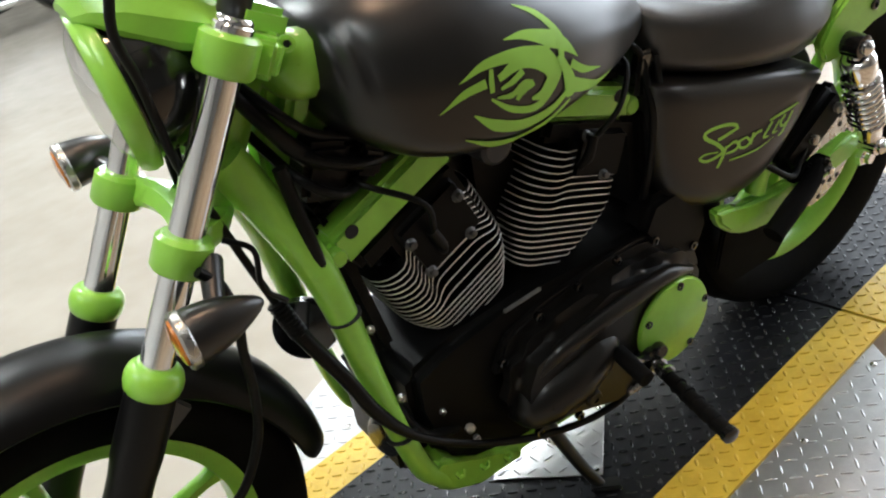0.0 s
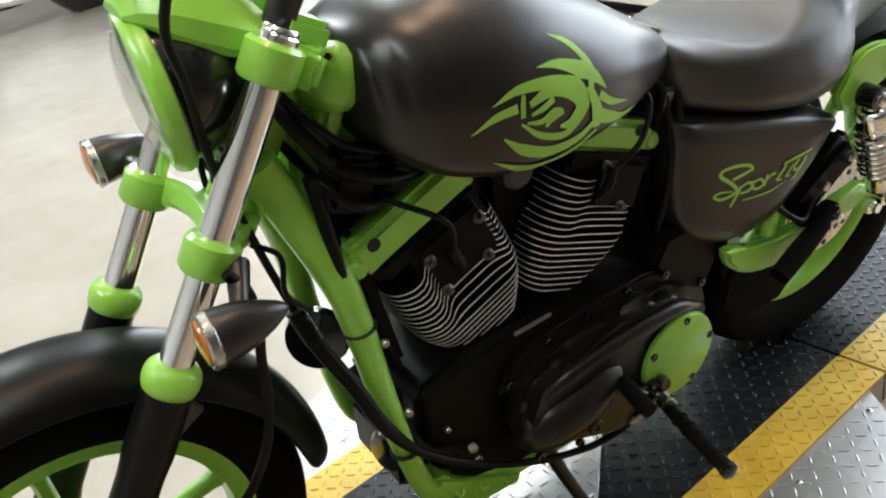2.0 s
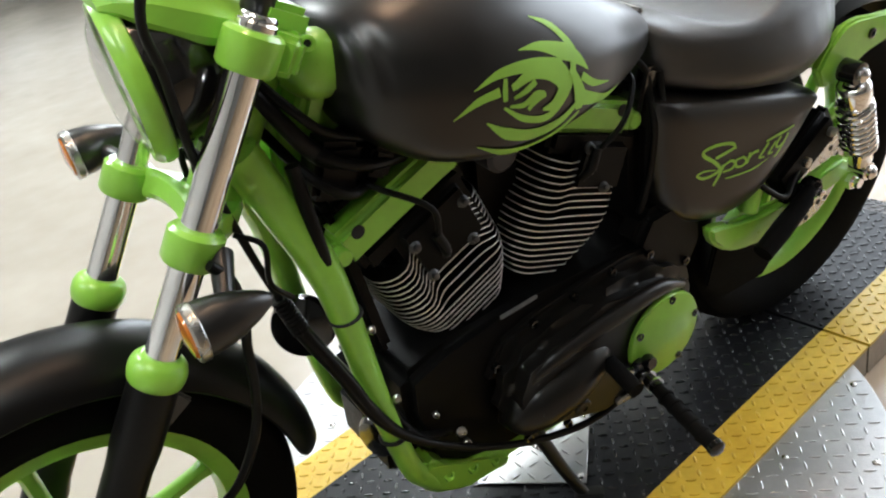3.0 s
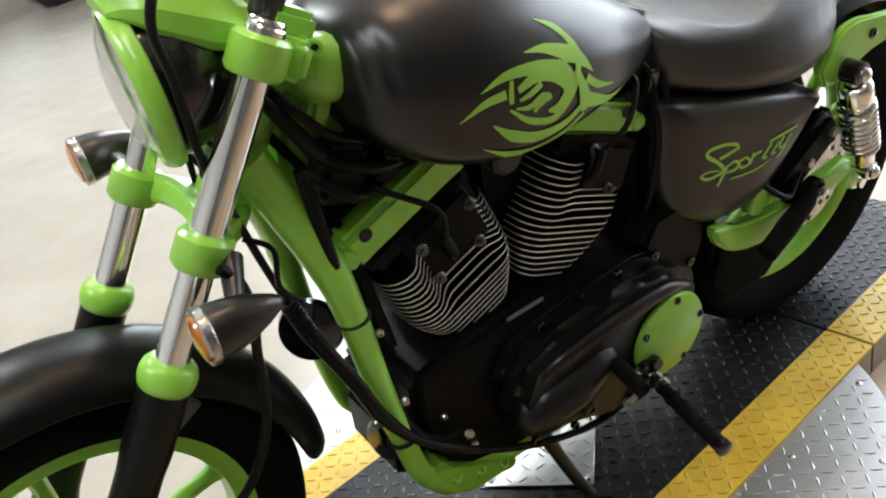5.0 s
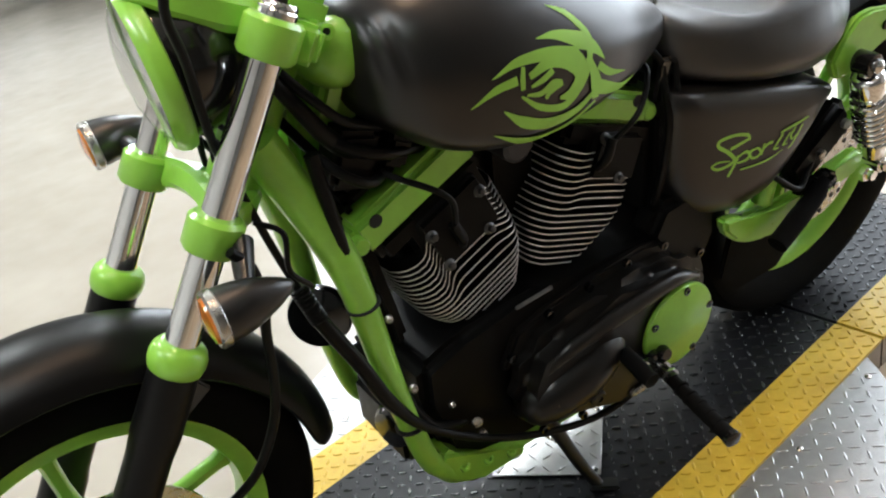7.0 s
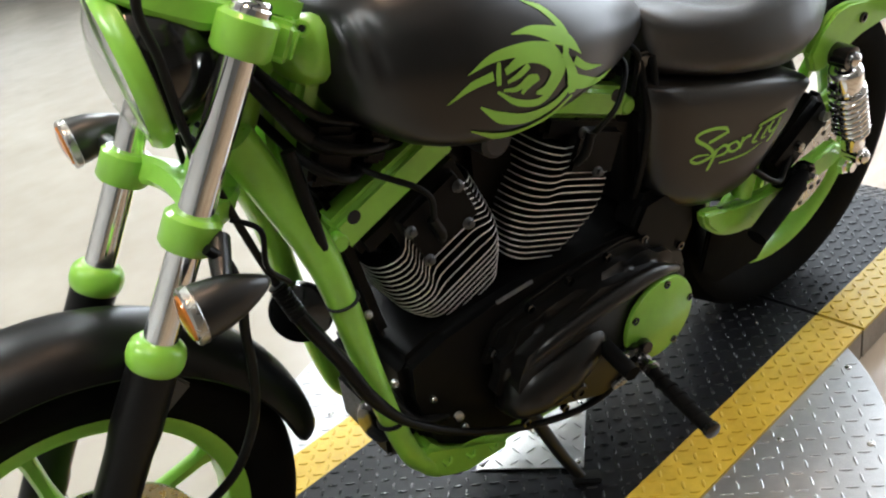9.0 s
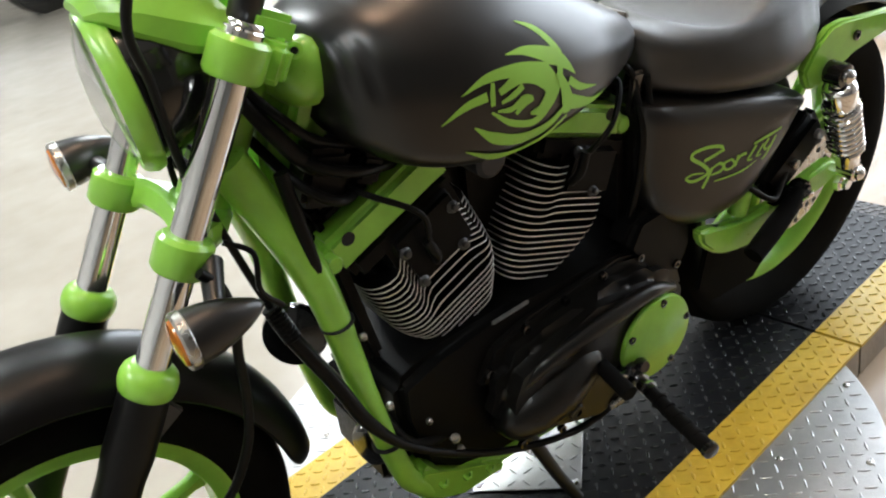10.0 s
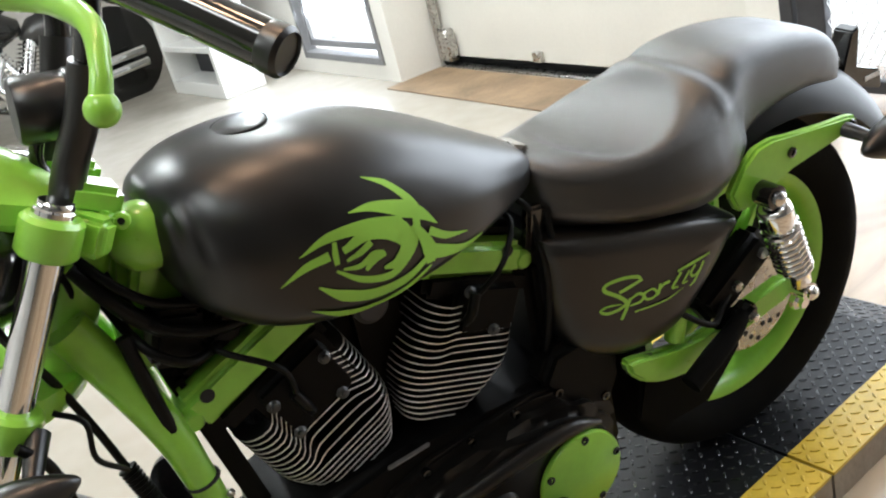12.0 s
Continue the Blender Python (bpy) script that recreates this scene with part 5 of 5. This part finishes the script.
emblem = part("tribal_emblem", blade([(0.695, 0.861), (0.720, 0.845), (0.739, 0.822), (0.747, 0.806)], [0.001, 0.007, 0.009, 0.010], 0.0008), M_DECAL, tank, "lime green tribal swirl emblem")
STROKES = (
    ([(0.661, 0.836), (0.693, 0.830), (0.731, 0.811), (0.752, 0.795), (0.770, 0.774)], [0.001, 0.010, 0.019, 0.013, 0.001]),
    ([(0.590, 0.811), (0.627, 0.820), (0.676, 0.814), (0.722, 0.797)], [0.001, 0.010, 0.015, 0.018]),
    ([(0.561, 0.783), (0.593, 0.797), (0.623, 0.800)], [0.001, 0.009, 0.011]),
    ([(0.633, 0.813), (0.630, 0.799), (0.629, 0.786)], [0.005, 0.007, 0.006]),
    ([(0.626, 0.779), (0.654, 0.755), (0.691, 0.743), (0.722, 0.757), (0.738, 0.780), (0.744, 0.806)], [0.003, 0.008, 0.009, 0.009, 0.010, 0.010]),
    ([(0.640, 0.799), (0.677, 0.806), (0.712, 0.793), (0.722, 0.771), (0.704, 0.755), (0.684, 0.756)], [0.008, 0.016, 0.026, 0.021, 0.014, 0.004]),
    ([(0.641, 0.786), (0.660, 0.789), (0.676, 0.795)], [0.004, 0.008, 0.008]),
    ([(0.634, 0.778), (0.655, 0.773), (0.674, 0.779), (0.688, 0.777)], [0.003, 0.007, 0.009, 0.004]),
    ([(0.661, 0.764), (0.672, 0.772), (0.690, 0.774)], [0.005, 0.010, 0.006]),
    ([(0.601, 0.768), (0.628, 0.745), (0.668, 0.729), (0.712, 0.728), (0.748, 0.741)], [0.002, 0.014, 0.013, 0.010, 0.006]),
    ([(0.735, 0.790), (0.745, 0.768), (0.750, 0.748), (0.748, 0.730)], [0.008, 0.013, 0.020, 0.012]),
    ([(0.745, 0.748), (0.775, 0.733), (0.806, 0.722), (0.840, 0.722)], [0.020, 0.015, 0.008, 0.001]),
    ([(0.755, 0.772), (0.779, 0.753), (0.814, 0.740)], [0.010, 0.009, 0.001]),
    ([(0.586, 0.742), (0.622, 0.722), (0.662, 0.711), (0.705, 0.713), (0.748, 0.727)], [0.001, 0.008, 0.009, 0.008, 0.003]),
)
for k, (pts, w) in enumerate(STROKES):
    part("emblem_blade", blade(pts, [q * 1.07 for q in w], 0.0010 + 0.00012 * k), M_DECAL, emblem)

# the word on the side cover, in a slanting brush script on a rising line; stroke points on a sheet of its own
SHEET = (1.114, 0.5115, 0.000452, -0.000189, 4.011849e-05, -0.0003670477)


def on_sheet(pts):
    x0, z0, xu, zu, xv, zv = SHEET
    return [(x0 + xu * (a - 500) + xv * (c - 330), z0 + zu * (a - 500) + zv * (c - 330)) for a, c in pts]


lettering = None
SCRIPT = (
    ([(452, 288), (436, 266), (375, 274), (312, 306), (302, 336), (345, 362), (372, 394), (345, 426), (296, 451), (269, 440), (298, 416), (352, 404)], [0.0035, 0.0062, 0.0056, 0.0060, 0.0065, 0.0062, 0.0066, 0.0058, 0.0052, 0.0042, 0.0036, 0.0022]),
    ([(354, 344), (395, 318), (446, 284)], [0.0060, 0.0064, 0.0050]),
    ([(392, 372), (366, 432), (340, 486)], [0.0064, 0.0066, 0.0058]),
    ([(392, 378), (426, 352), (446, 362), (428, 392), (384, 412)], [0.0040, 0.0052, 0.0058, 0.0052, 0.0032]),
    ([(474, 334), (450, 352), (452, 380), (478, 376), (500, 350), (488, 330), (470, 336)], [0.0040, 0.0052, 0.0048, 0.0044, 0.0052, 0.0044, 0.0036]),
    ([(520, 302), (512, 332), (500, 364)], [0.0050, 0.0054, 0.0046]),
    ([(512, 334), (536, 304), (560, 292)], [0.0030, 0.0050, 0.0052]),
    ([(612, 246), (586, 290), (566, 326), (590, 322)], [0.0052, 0.0056, 0.0050, 0.0030]),
    ([(598, 242), (672, 196), (748, 150)], [0.0044, 0.0058, 0.0038]),
    ([(648, 236), (630, 270), (612, 304), (634, 294)], [0.0030, 0.0044, 0.0040, 0.0024]),
    ([(676, 208), (652, 252), (662, 268), (694, 238)], [0.0048, 0.0052, 0.0044, 0.0034]),
    ([(716, 190), (690, 246), (662, 298), (640, 322)], [0.0050, 0.0056, 0.0050, 0.0028]),
    ([(396, 444), (470, 416), (540, 382), (612, 326)], [0.0030, 0.0034, 0.0034, 0.0010]),
)
for k, (pts, widths) in enumerate(SCRIPT):
    stroke = blade(on_sheet(pts), widths, 0.0010 + 0.0001 * k, COVER_TREE)
    if lettering is None:
        lettering = part("lettering", stroke, M_DECAL, side_cover, "slanted lime green brush lettering reading Sporty", 0)
    else:
        part("letter_stroke", stroke, M_DECAL, lettering, smooth=0)
